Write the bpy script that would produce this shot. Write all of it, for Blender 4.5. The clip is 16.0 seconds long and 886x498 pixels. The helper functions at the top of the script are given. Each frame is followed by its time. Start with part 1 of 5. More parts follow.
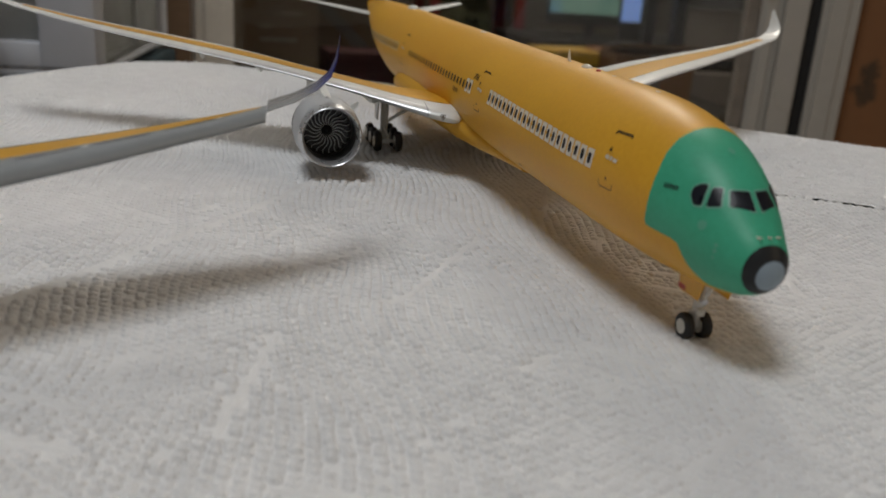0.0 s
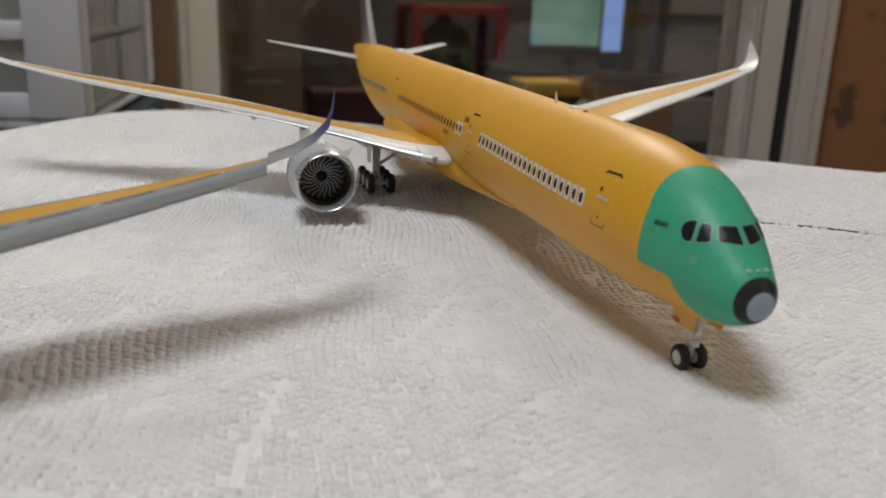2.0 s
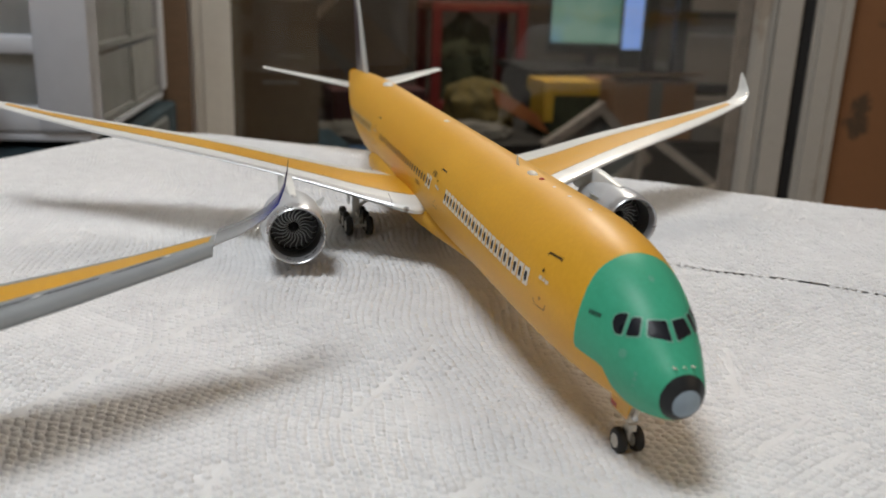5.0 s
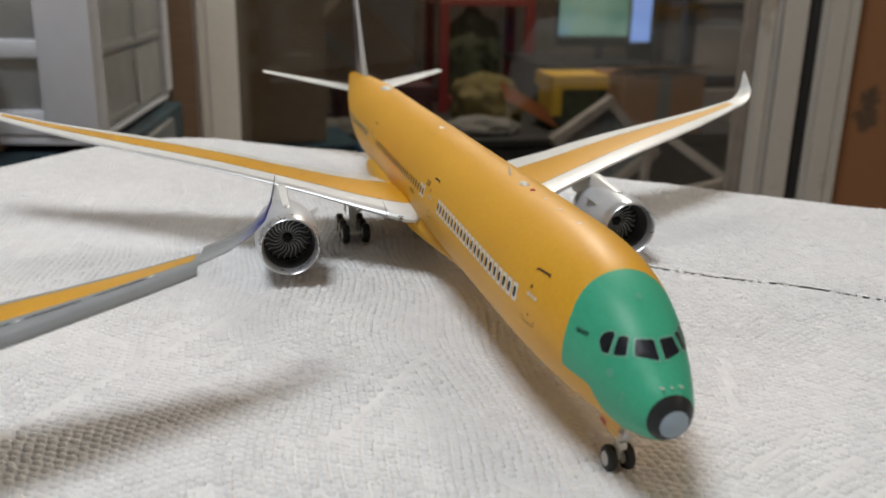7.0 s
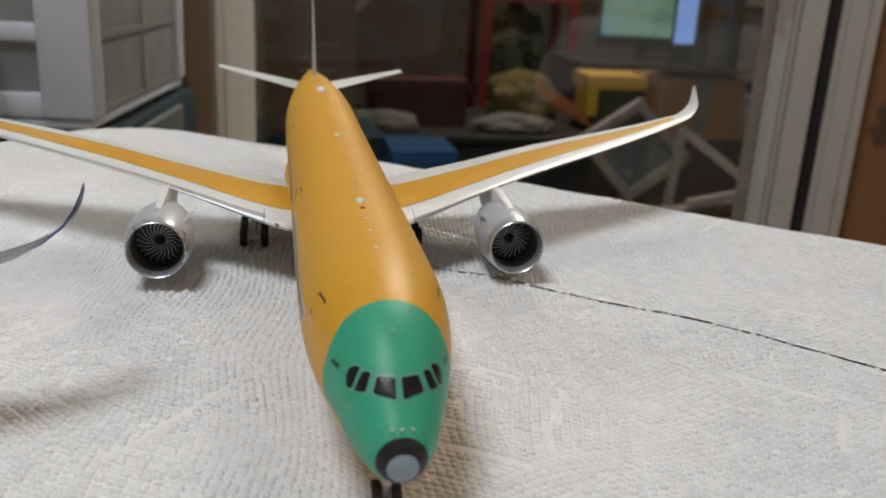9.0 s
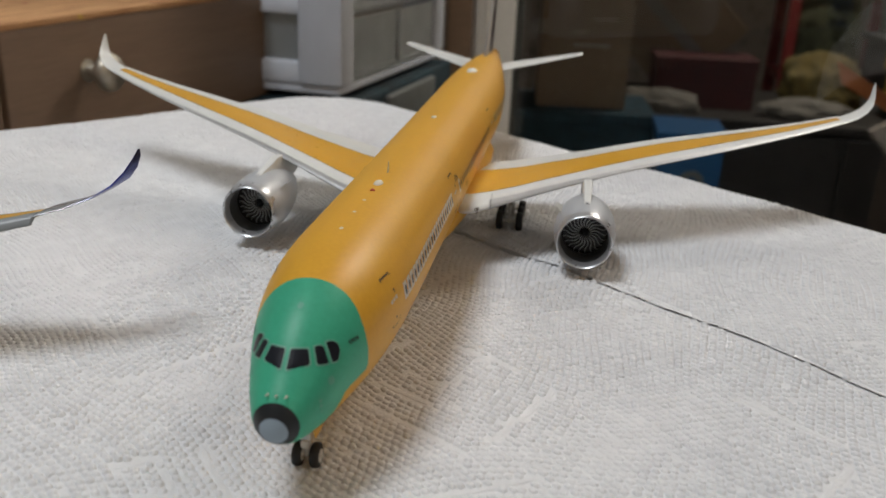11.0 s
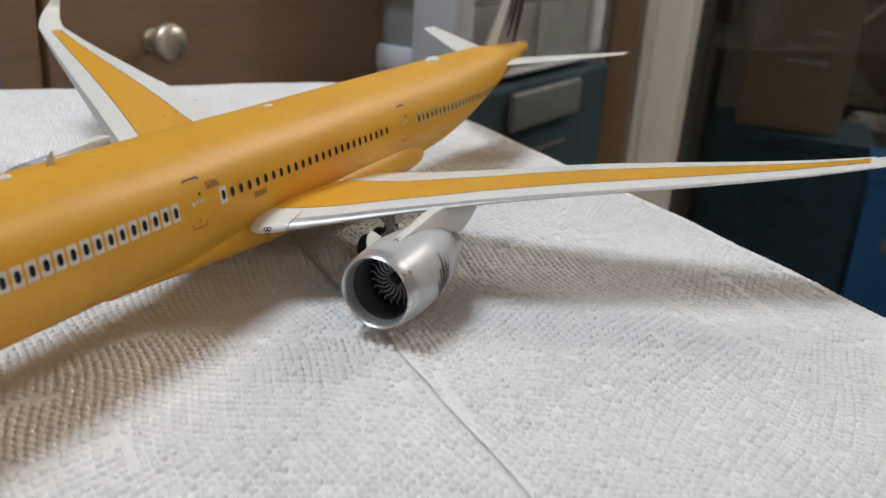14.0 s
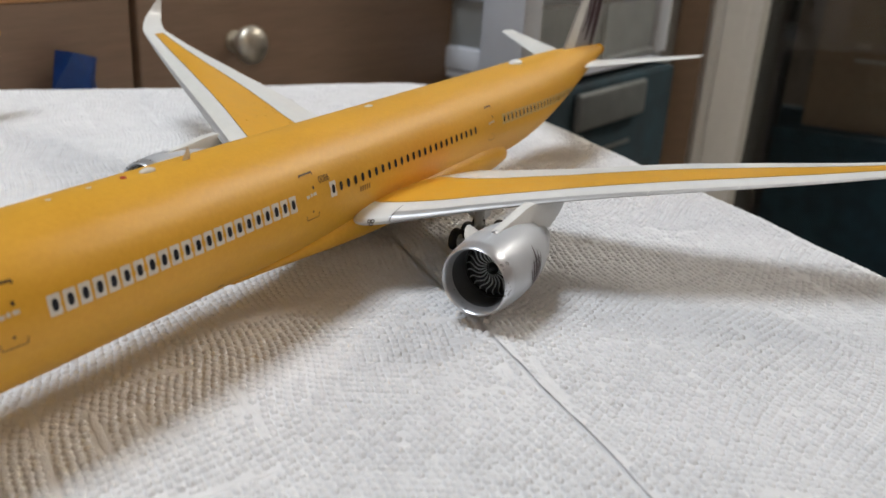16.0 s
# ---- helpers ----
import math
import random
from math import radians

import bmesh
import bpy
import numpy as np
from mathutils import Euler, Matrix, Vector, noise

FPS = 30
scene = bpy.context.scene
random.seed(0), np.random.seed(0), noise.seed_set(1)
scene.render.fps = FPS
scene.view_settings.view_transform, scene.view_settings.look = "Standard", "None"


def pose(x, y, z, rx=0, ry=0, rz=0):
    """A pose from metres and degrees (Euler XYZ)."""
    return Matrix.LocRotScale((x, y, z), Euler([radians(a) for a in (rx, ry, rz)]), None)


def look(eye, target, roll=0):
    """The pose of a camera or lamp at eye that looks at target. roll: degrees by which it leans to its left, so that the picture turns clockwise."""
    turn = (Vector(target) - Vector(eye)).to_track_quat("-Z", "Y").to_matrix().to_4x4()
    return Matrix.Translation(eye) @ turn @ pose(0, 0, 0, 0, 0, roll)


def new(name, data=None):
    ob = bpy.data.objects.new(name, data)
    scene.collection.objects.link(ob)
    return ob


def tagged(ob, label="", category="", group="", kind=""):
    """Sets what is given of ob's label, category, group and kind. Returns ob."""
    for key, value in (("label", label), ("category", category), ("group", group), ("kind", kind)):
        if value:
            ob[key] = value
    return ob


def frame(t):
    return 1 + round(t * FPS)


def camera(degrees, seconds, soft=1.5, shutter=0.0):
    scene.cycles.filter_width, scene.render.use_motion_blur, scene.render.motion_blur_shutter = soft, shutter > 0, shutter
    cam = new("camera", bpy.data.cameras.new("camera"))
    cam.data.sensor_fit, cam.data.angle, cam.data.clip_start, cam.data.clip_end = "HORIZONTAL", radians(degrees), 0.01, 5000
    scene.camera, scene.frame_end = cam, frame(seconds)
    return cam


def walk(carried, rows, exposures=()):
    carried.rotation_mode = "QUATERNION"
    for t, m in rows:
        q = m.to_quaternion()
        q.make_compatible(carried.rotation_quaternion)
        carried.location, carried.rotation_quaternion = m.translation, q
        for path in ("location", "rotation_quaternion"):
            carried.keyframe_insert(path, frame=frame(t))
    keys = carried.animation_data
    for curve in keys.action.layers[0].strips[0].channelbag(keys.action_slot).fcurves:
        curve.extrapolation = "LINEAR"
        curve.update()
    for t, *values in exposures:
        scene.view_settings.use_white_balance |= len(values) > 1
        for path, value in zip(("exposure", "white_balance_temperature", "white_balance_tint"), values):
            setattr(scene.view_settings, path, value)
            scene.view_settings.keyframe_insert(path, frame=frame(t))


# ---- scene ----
# Plan unit: U = 5 mm, one metre of the 1:200 airliner. x aft from its nose, y to its starboard side, z up from the towel.
U = 0.005
cam = camera(53.43, 16.0)
cam.data.dof.use_dof = True
cam.data.dof.focus_distance = 0.225
cam.data.dof.aperture_fstop = 22.0
PATH = [
    (0, (-21.314, 17.527, 13.003), (5.987, 9.604, 3.417), 4.02),
    (0.5, (-20.974, 19.260, 11.034), (6.445, 11.162, 1.946), 3.31),
    (1, (-20.187, 18.727, 11.210), (7.272, 10.566, 2.298), 2.97),
    (1.5, (-20.578, 18.018, 12.062), (6.863, 9.707, 3.235), 2.22),
    (2, (-22.002, 18.137, 13.646), (5.542, 9.833, 5.140), 2.08),
    (2.5, (-22.258, 17.075, 14.368), (5.338, 8.877, 5.928), 1.88),
    (3, (-22.258, 16.587, 14.942), (5.363, 8.535, 6.441), 1.71),
    (3.5, (-22.049, 15.545, 16.238), (5.581, 7.648, 7.624), 1.64),
    (4, (-22.353, 15.059, 15.569), (5.281, 7.262, 6.877), 1.82),
    (4.5, (-22.173, 14.766, 15.875), (5.476, 7.118, 7.096), 1.77),
    (4.7, (-22.303, 15.101, 16.807), (5.374, 7.535, 8.046), 2.09),
    (7, (-21.886, 14.015, 17.935), (5.830, 6.856, 8.957), 1.24),
    (7.5, (-21.942, 12.773, 17.768), (5.801, 5.729, 8.785), 1.10),
    (8, (-20.265, 9.840, 18.532), (7.515, 2.974, 9.523), 1.08),
    (8.2, (-20.653, 8.683, 18.318), (7.134, 1.941, 9.238), 1.44),
    (10.3, (-26.046, -4.703, 20.604), (2.266, -5.032, 10.689), 3.93),
    (10.5, (-26.569, -6.082, 20.484), (1.680, -4.901, 10.455), 3.24),
    (11, (-23.780, -9.323, 20.711), (4.011, -5.267, 10.168), 2.45),
    (11.5, (-20.865, -12.785, 20.812), (6.458, -6.633, 10.060), 2.20),
    (12, (-16.940, -16.055, 20.338), (9.936, -8.398, 9.427), 1.74),
    (12.5, (-11.341, -20.200, 19.092), (15.160, -11.164, 8.320), 2.77),
    (13, (-9.388, -23.942, 19.953), (16.766, -14.032, 9.103), 3.25),
    (13.5, (-6.323, -25.244, 19.940), (19.556, -14.583, 9.143), 3.75),
    (14, (-4.122, -26.926, 18.618), (21.477, -15.694, 7.731), 4.13),
    (14.5, (-3.155, -28.079, 18.409), (22.237, -16.419, 7.488), 4.48),
    (15, (-4.529, -27.801, 18.366), (20.593, -15.649, 7.354), 4.30),
    (15.5, (-6.317, -27.152, 18.871), (18.585, -14.635, 7.771), 4.16),
    (16, (-7.369, -26.350, 19.162), (17.388, -13.480, 8.140), 3.65),
]
# stops, kelvin, tint
EXPOSURES = [(0.0, -0.79, 6450, 10), (0.5, -0.78, 6600, 10), (1.0, -0.41, 6560, 10), (1.5, -0.37, 6480, 10), (2.5, -0.35, 6400, 10), (3.5, -0.3, 6350, 10), (4.5, -0.23, 6350, 10), (7.0, -0.15, 6350, 10), (8.0, -0.23, 6350, 10), (10.5, -0.33, 6260, 10), (11.0, -0.37, 6260, 10), (11.5, -0.37, 6260, 10), (12.5, -0.33, 6230, 10), (13.0, -0.31, 6200, 10), (14.0, -0.13, 6070, 10), (15.0, -0.12, 6070, 10), (16.0, -0.11, 6070, 10)]
walk(cam, [(t, look(Vector(eye) * U, Vector(target) * U, roll)) for t, eye, target, roll in PATH], EXPOSURES)

# ---- light ----
world = bpy.data.worlds.new("world")
scene.world = world
world.use_nodes = True
world.node_tree.nodes["Background"].inputs[0].default_value = (0.55, 0.5, 0.45, 1)
world.node_tree.nodes["Background"].inputs[1].default_value = 0.03


def lamp(name, x, y, z, long, wide, watts, colour, tilt=0, turn=0):
    """An area light that shines straight down, its long side along x; tilt and turn swing it to face a wall."""
    data = bpy.data.lights.new(name, "AREA")
    data.shape, data.size, data.size_y, data.energy, data.color = "RECTANGLE", long * U, wide * U, watts, colour
    ob = new(name, data)
    ob.matrix_world = pose(x * U, y * U, z * U, tilt, 0, turn)
    return ob


lamp("ceiling_lamp_light", -38, 101, 318, 124, 98, 20.0, (0.965, 0.985, 0.995))
# unseen warm fill from port, added to lift upright faces and shadows
lamp("port_fill_light", -200, -290, 220, 110, 90, 4.6, (1.0, 0.77, 0.52), 66, -38)
lamp("far_room_light", 430, -185, 318, 60, 60, 24.5, (1.0, 0.9, 0.76))


# ---- materials ----
class Nodes:
    """Short names for building one node material."""

    def __init__(self, name):
        self.mat = bpy.data.materials.new(name)
        self.mat.use_nodes = True
        self.tree = self.mat.node_tree
        self.bsdf = self.tree.nodes["Principled BSDF"]
        self.coords = self.tree.nodes.new("ShaderNodeTexCoord").outputs["Object"]

    def put(self, socket, value):
        if isinstance(value, bpy.types.NodeSocket):
            self.tree.links.new(value, socket)
        else:
            socket.default_value = value

    def math(self, op, a, b=0.0, clamp=False):
        n = self.tree.nodes.new("ShaderNodeMath")
        n.operation, n.use_clamp = op, clamp
        self.put(n.inputs[0], a)
        self.put(n.inputs[1], b)
        return n.outputs[0]

    def noise(self, scale, detail=3.0, vector=None, rough=0.5):
        n = self.tree.nodes.new("ShaderNodeTexNoise")
        n.inputs["Scale"].default_value, n.inputs["Detail"].default_value, n.inputs["Roughness"].default_value = scale, detail, rough
        self.put(n.inputs["Vector"], vector or self.coords)
        return n.outputs["Fac"]

    def mapping(self, rot=(0, 0, 0), scale=(1, 1, 1)):
        n = self.tree.nodes.new("ShaderNodeMapping")
        n.inputs["Rotation"].default_value, n.inputs["Scale"].default_value = rot, scale
        self.put(n.inputs["Vector"], self.coords)
        return n.outputs[0]

    def split(self, vector):
        n = self.tree.nodes.new("ShaderNodeSeparateXYZ")
        self.put(n.inputs[0], vector)
        return n.outputs

    def mix(self, fac, a, b):
        n = self.tree.nodes.new("ShaderNodeMix")
        n.data_type = "RGBA"
        self.put(n.inputs["Factor"], fac)
        self.put(n.inputs["A"], a)
        self.put(n.inputs["B"], b)
        return n.outputs["Result"]

    def ramp(self, fac, stops, interpolation="LINEAR"):
        n = self.tree.nodes.new("ShaderNodeValToRGB")
        n.color_ramp.interpolation = interpolation
        while len(n.color_ramp.elements) < len(stops):
            n.color_ramp.elements.new(0.5)
        for e, (at, c) in zip(n.color_ramp.elements, stops):
            e.position, e.color = at, (c if isinstance(c, tuple) else (c, c, c, 1))
        self.put(n.inputs[0], fac)
        return n.outputs[0]

    def bump(self, height, strength, distance):
        n = self.tree.nodes.new("ShaderNodeBump")
        n.inputs["Strength"].default_value, n.inputs["Distance"].default_value = strength, distance
        self.put(n.inputs["Height"], height)
        self.put(self.bsdf.inputs["Normal"], n.outputs[0])
        return self

    def surface(self, colour, rough, metal=0.0, **more):
        self.put(self.bsdf.inputs["Base Color"], colour)
        self.put(self.bsdf.inputs["Roughness"], rough)
        self.put(self.bsdf.inputs["Metallic"], metal)
        for key, value in more.items():
            self.put(self.bsdf.inputs[key.replace("_", " ")], value)
        return self


def rgb(r, g, b):
    return (r, g, b, 1.0)


def simple(name, colour, rough, metal=0.0, vary=0.12, scale=300.0, bump=0.0, **more):
    """A painted, plastic or metal surface with fine and coarse variation of colour and gloss."""
    n = Nodes(name)
    f = n.math("ADD", n.math("MULTIPLY", n.noise(scale), 0.6), n.math("MULTIPLY", n.noise(scale * 0.08), 0.4))
    dark = tuple(c * (1 - vary) for c in colour[:3]) + (1,)
    light = tuple(min(1, c * (1 + vary)) for c in colour[:3]) + (1,)
    n.surface(n.ramp(f, [(0.3, dark), (0.7, light)]), n.ramp(f, [(0.3, max(0.02, rough - 0.06)), (0.7, min(1.0, rough + 0.06))]), metal, **more)
    if bump:
        n.bump(n.noise(scale * 2), 0.4, bump)
    return n.mat


def fuselage_paint(name):
    """Yellow primer, with the green cockpit section, the black radome ring and its pale tip."""
    n = Nodes(name)
    x, y, z = n.split(n.coords)
    zone = n.math("DIVIDE", n.math("SUBTRACT", n.math("DIVIDE", z, U), 2.0), 7.0)
    # border of the green section along the body, as a share of 10 units, by height
    border = n.ramp(zone, [(0.0, 0.28), (0.09, 0.31), (0.14, 0.355), (0.20, 0.39), (0.295, 0.42), (0.308, 0.45), (0.322, 0.575), (0.345, 0.58), (0.42, 0.573), (0.52, 0.57), (0.61, 0.575), (0.68, 0.588), (0.75, 0.60), (0.81, 0.604), (0.90, 0.605)])
    xu = n.math("DIVIDE", x, U)
    green = n.math("MULTIPLY", n.math("LESS_THAN", xu, n.math("MULTIPLY", border, 10.0)), n.math("GREATER_THAN", z, 2.82 * U))
    dy, dz = n.math("DIVIDE", y, U), n.math("SUBTRACT", n.math("DIVIDE", z, U), 3.95)
    dx = n.math("SUBTRACT", xu, 1.2)
    ring = n.math("SQRT", n.math("ADD", n.math("ADD", n.math("MULTIPLY", dy, dy), n.math("MULTIPLY", dz, dz)), n.math("MULTIPLY", dx, dx)))
    grain = n.math("ADD", n.math("MULTIPLY", n.noise(900.0), 0.5), n.math("MULTIPLY", n.noise(40.0, 4), 0.5))
    yellow = n.ramp(grain, [(0.3, rgb(0.64, 0.33, 0.022)), (0.7, rgb(0.72, 0.385, 0.031))])
    leaf = n.ramp(grain, [(0.3, rgb(0.043, 0.345, 0.205)), (0.7, rgb(0.056, 0.415, 0.25))])
    c = n.mix(green, yellow, leaf)
    c = n.mix(n.math("LESS_THAN", ring, 0.98), c, rgb(0.012, 0.014, 0.016))
    low = n.math("ADD", dz, 0.1)
    spot = n.math("SQRT", n.math("ADD", n.math("ADD", n.math("MULTIPLY", dy, dy), n.math("MULTIPLY", low, low)), n.math("MULTIPLY", dx, dx)))
    c = n.mix(n.math("LESS_THAN", spot, 0.55), c, rgb(0.27, 0.34, 0.40))
    n.surface(c, n.ramp(grain, [(0.3, 0.40), (0.7, 0.47)]), Specular_IOR_Level=0.38)
    n.bump(n.noise(2600.0), 0.10, 0.00003)
    return n.mat


def towel_paper(name, turn):
    """White tissue paper: fine fibres, small creases and slow cockling; the embossed dots are geometry."""
    n = Nodes(name)
    fibre = n.noise(2600.0, 4, n.mapping(rot=(0, 0, turn), scale=(1.0, 0.6, 1.0)))
    crease = n.noise(420.0, 3, rough=0.6)
    broad = n.noise(60.0, 3, rough=0.55)
    height = n.math("ADD", n.math("ADD", n.math("MULTIPLY", fibre, 0.55), n.math("MULTIPLY", crease, 0.9)), n.math("MULTIPLY", broad, 2.0))
    n.surface(n.ramp(n.noise(160.0, 4), [(0.3, rgb(0.74, 0.745, 0.755)), (0.7, rgb(0.81, 0.815, 0.825))]), 0.92)
    n.bump(height, 1.0, 0.00042)
    return n.mat


def wood_panel(name, dark, light, rough=0.5):
    n = Nodes(name)
    grain = n.noise(22.0, 6, n.mapping(rot=(0, 0, 0.1), scale=(1.0, 5.0, 9.0)), 0.6)
    fine = n.noise(240.0, 3, n.mapping(scale=(0.3, 1.5, 3.0)))
    n.surface(n.ramp(n.math("ADD", n.math("MULTIPLY", grain, 0.7), n.math("MULTIPLY", fine, 0.3)), [(0.35, dark), (0.65, light)]), rough)
    n.bump(fine, 0.2, 0.0002)
    return n.mat


def stained_wall(name, base, stain, chips=0.62):
    n = Nodes(name)
    patches = n.noise(14.0, 5, rough=0.6)
    fine = n.noise(120.0, 3)
    c = n.mix(n.ramp(patches, [(chips, 0.0), (chips + 0.05, 1.0)]), base, stain)
    c = n.mix(n.math("MULTIPLY", fine, 0.35), c, tuple(v * 0.7 for v in base[:3]) + (1,))
    n.surface(c, 0.75)
    n.bump(n.math("ADD", fine, patches), 0.3, 0.0008)
    return n.mat


def frosted(name, colour):
    n = Nodes(name)
    n.surface(n.ramp(n.noise(30.0, 3), [(0.35, tuple(c * 0.85 for c in colour[:3]) + (1,)), (0.65, colour)]), 0.28, Transmission_Weight=0.75, IOR=1.25)
    return n.mat


PAINT = fuselage_paint("primer_paint")
WHITE = simple("wing_white_paint", rgb(0.74, 0.75, 0.73), 0.34, vary=0.05)
YELLOW = simple("wing_yellow_paint", rgb(0.71, 0.375, 0.026), 0.33, vary=0.06)
SILVER = simple("bare_metal_edge", rgb(0.64, 0.65, 0.66), 0.42, 0.75, vary=0.05)
CHROME = simple("intake_lip_metal", rgb(0.60, 0.615, 0.64), 0.30, 0.7, vary=0.06, scale=500)
COWL = simple("cowl_grey_paint", rgb(0.50, 0.522, 0.55), 0.36, 0.15, vary=0.05)
DUCT = simple("duct_grey", rgb(0.075, 0.08, 0.088), 0.36, 0.2)
HUB = simple("spinner_black", rgb(0.02, 0.021, 0.023), 0.35, 0.2)
BLACK = simple("plain_black", rgb(0.012, 0.012, 0.013), 0.55)
# one fan metal twice: shaded for blade bodies, lit for their edges
BLADE_SHADED = simple("fan_blade_shadowed_metal", rgb(0.13, 0.14, 0.145), 0.38, 0.4)
BLADE_LIT = simple("fan_blade_lit_metal", rgb(0.62, 0.65, 0.66), 0.32, 0.3)
TYRE = simple("tyre_rubber", rgb(0.016, 0.016, 0.017), 0.6, bump=0.00005)
GEAR = simple("gear_white_paint", rgb(0.60, 0.59, 0.55), 0.4, vary=0.08)
PANE = simple("cockpit_black_glaze", rgb(0.010, 0.012, 0.018), 0.3, vary=0.1, Specular_IOR_Level=0.3)
RIM = simple("pane_frame_grey_green", rgb(0.17, 0.40, 0.30), 0.4, vary=0.05)
SENSOR = simple("sensor_pale_green", rgb(0.10, 0.37, 0.255), 0.45, vary=0.05)
SURROUND = simple("window_surround_white", rgb(0.68, 0.63, 0.54), 0.42, vary=0.05)
FAINT = simple("aft_band_beige", rgb(0.56, 0.40, 0.17), 0.45, vary=0.06)
MARK = simple("stencil_dark", rgb(0.06, 0.035, 0.012), 0.5)
MARKF = simple("stencil_faded", rgb(0.30, 0.155, 0.022), 0.5)
MARKW = simple("stencil_white", rgb(0.6, 0.56, 0.48), 0.5)
MAROON = simple("tail_maroon", rgb(0.035, 0.010, 0.020), 0.35)
FINGREY = simple("fin_grey_paint", rgb(0.30, 0.29, 0.30), 0.35, vary=0.06)
RED = simple("red_marking", rgb(0.45, 0.05, 0.02), 0.4)
SLAT = simple("slat_grey_paint", rgb(0.27, 0.295, 0.31), 0.36, vary=0.05)


def winglet_fade(name):
    """Grey at the root of the winglet, deep blue towards its tip."""
    n = Nodes(name)
    x, y, z = n.split(n.coords)
    up = n.math("ADD", n.math("DIVIDE", z, U), n.math("MULTIPLY", n.math("SUBTRACT", n.noise(900.0, 3), 0.5), 0.5))
    c = n.ramp(n.math("DIVIDE", n.math("SUBTRACT", up, 7.5), 3.0), [(0.17, rgb(0.46, 0.48, 0.50)), (0.36, rgb(0.04, 0.06, 0.36)), (0.72, rgb(0.02, 0.024, 0.10))])
    n.surface(c, 0.22, 0.5)
    return n.mat


BLUE = winglet_fade("winglet_blue_fade")
TOWEL = towel_paper("paper_towel", math.atan2(-0.775, -0.63))
WOOD = wood_panel("brown_drawer_wood", rgb(0.205, 0.136, 0.088), rgb(0.250, 0.168, 0.110))


def stained_edge(name):
    """Raw wood with old drips of yellow, orange and red paint."""
    n = Nodes(name)
    grain = n.noise(22.0, 6, n.mapping(scale=(1.0, 5.0, 9.0)), 0.6)
    wood = n.ramp(grain, [(0.35, rgb(0.40, 0.20, 0.08)), (0.65, rgb(0.60, 0.34, 0.15))])
    paint = n.ramp(n.noise(34.0, 2, n.mapping(rot=(0, 0, 1.0))), [(0.40, rgb(0.55, 0.36, 0.06)), (0.52, rgb(0.50, 0.17, 0.05)), (0.60, rgb(0.32, 0.05, 0.03))])
    c = n.mix(n.ramp(n.noise(26.0, 4, rough=0.6), [(0.57, 0.0), (0.62, 0.8)]), wood, paint)
    n.surface(c, 0.7)
    n.bump(grain, 0.2, 0.0002)
    return n.mat


RAWWOOD = stained_edge("raw_wood_edge")
KNOB = simple("brushed_nickel", rgb(0.52, 0.48, 0.40), 0.42, 0.9, vary=0.06)
PLASTIC = simple("white_plastic", rgb(0.62, 0.66, 0.73), 0.35, vary=0.04, scale=60)
CLEAR = frosted("frosted_plastic", rgb(0.75, 0.78, 0.78))
TRIM = stained_wall("door_trim_paint", rgb(0.47, 0.445, 0.40), rgb(0.36, 0.31, 0.25), 0.62)
POSTPAINT = stained_wall("white_post_paint", rgb(0.80, 0.79, 0.75), rgb(0.62, 0.59, 0.52), 0.62)
BROWNWALL = stained_wall("ochre_brown_wall", rgb(0.24, 0.108, 0.042), rgb(0.06, 0.04, 0.022), 0.57)
WALL = stained_wall("plain_wall", rgb(0.66, 0.63, 0.58), rgb(0.58, 0.55, 0.50), 0.6)
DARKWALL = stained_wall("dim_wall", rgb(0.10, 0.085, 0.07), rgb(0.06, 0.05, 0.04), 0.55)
CEIL = simple("ceiling_paint", rgb(0.82, 0.80, 0.77), 0.9, vary=0.04, scale=40)
PLANK = wood_panel("pale_floor_boards", rgb(0.42, 0.33, 0.24), rgb(0.52, 0.42, 0.31))
FLOOR = simple("dark_brown_carpet", rgb(0.050, 0.042, 0.034), 0.95, vary=0.4, scale=60, bump=0.002)
CARD = wood_panel("cardboard", rgb(0.115, 0.080, 0.046), rgb(0.165, 0.115, 0.068), 0.85)
REDMETAL = simple("red_painted_metal", rgb(0.15, 0.014, 0.012), 0.5)
MAROONBOX = simple("dark_maroon_card", rgb(0.055, 0.012, 0.012), 0.7, vary=0.25, scale=40)
YELBOX = simple("yellow_box_card", rgb(0.48, 0.28, 0.02), 0.6)
BLUEP = simple("blue_plastic", rgb(0.006, 0.055, 0.14), 0.5)
POUCH = simple("grey_pouch_plastic", rgb(0.10, 0.108, 0.105), 0.5, vary=0.3, scale=50)
TAPE = simple("blue_tape", rgb(0.012, 0.06, 0.26), 0.45, scale=120, vary=0.3)
DARK = simple("dark_cloth", rgb(0.011, 0.031, 0.043), 0.95, vary=0.6, scale=30, bump=0.001)
GREYF = simple("weathered_frame", rgb(0.23, 0.195, 0.16), 0.7, vary=0.25, scale=60)
ORSHEET = simple("orange_sheet", rgb(0.42, 0.14, 0.04), 0.6)
PAPER = simple("pale_paper", rgb(0.13, 0.117, 0.097), 0.8, vary=0.2, scale=40)
OLIVE = simple("olive_yellow_cloth", rgb(0.10, 0.072, 0.014), 0.85, vary=0.4, scale=40)
DARKWOOD = simple("dark_brown_wood", rgb(0.020, 0.017, 0.014), 0.6, vary=0.35, scale=30)
ORANGECARD = wood_panel("orange_brown_cardboard", rgb(0.20, 0.095, 0.036), rgb(0.27, 0.13, 0.05), 0.8)
SHADE = simple("black_fold_fill", rgb(0.012, 0.012, 0.011), 0.95, vary=0.5, scale=30)
LEAFY = simple("dull_green_cloth", rgb(0.038, 0.042, 0.018), 0.9, vary=0.5, scale=40)


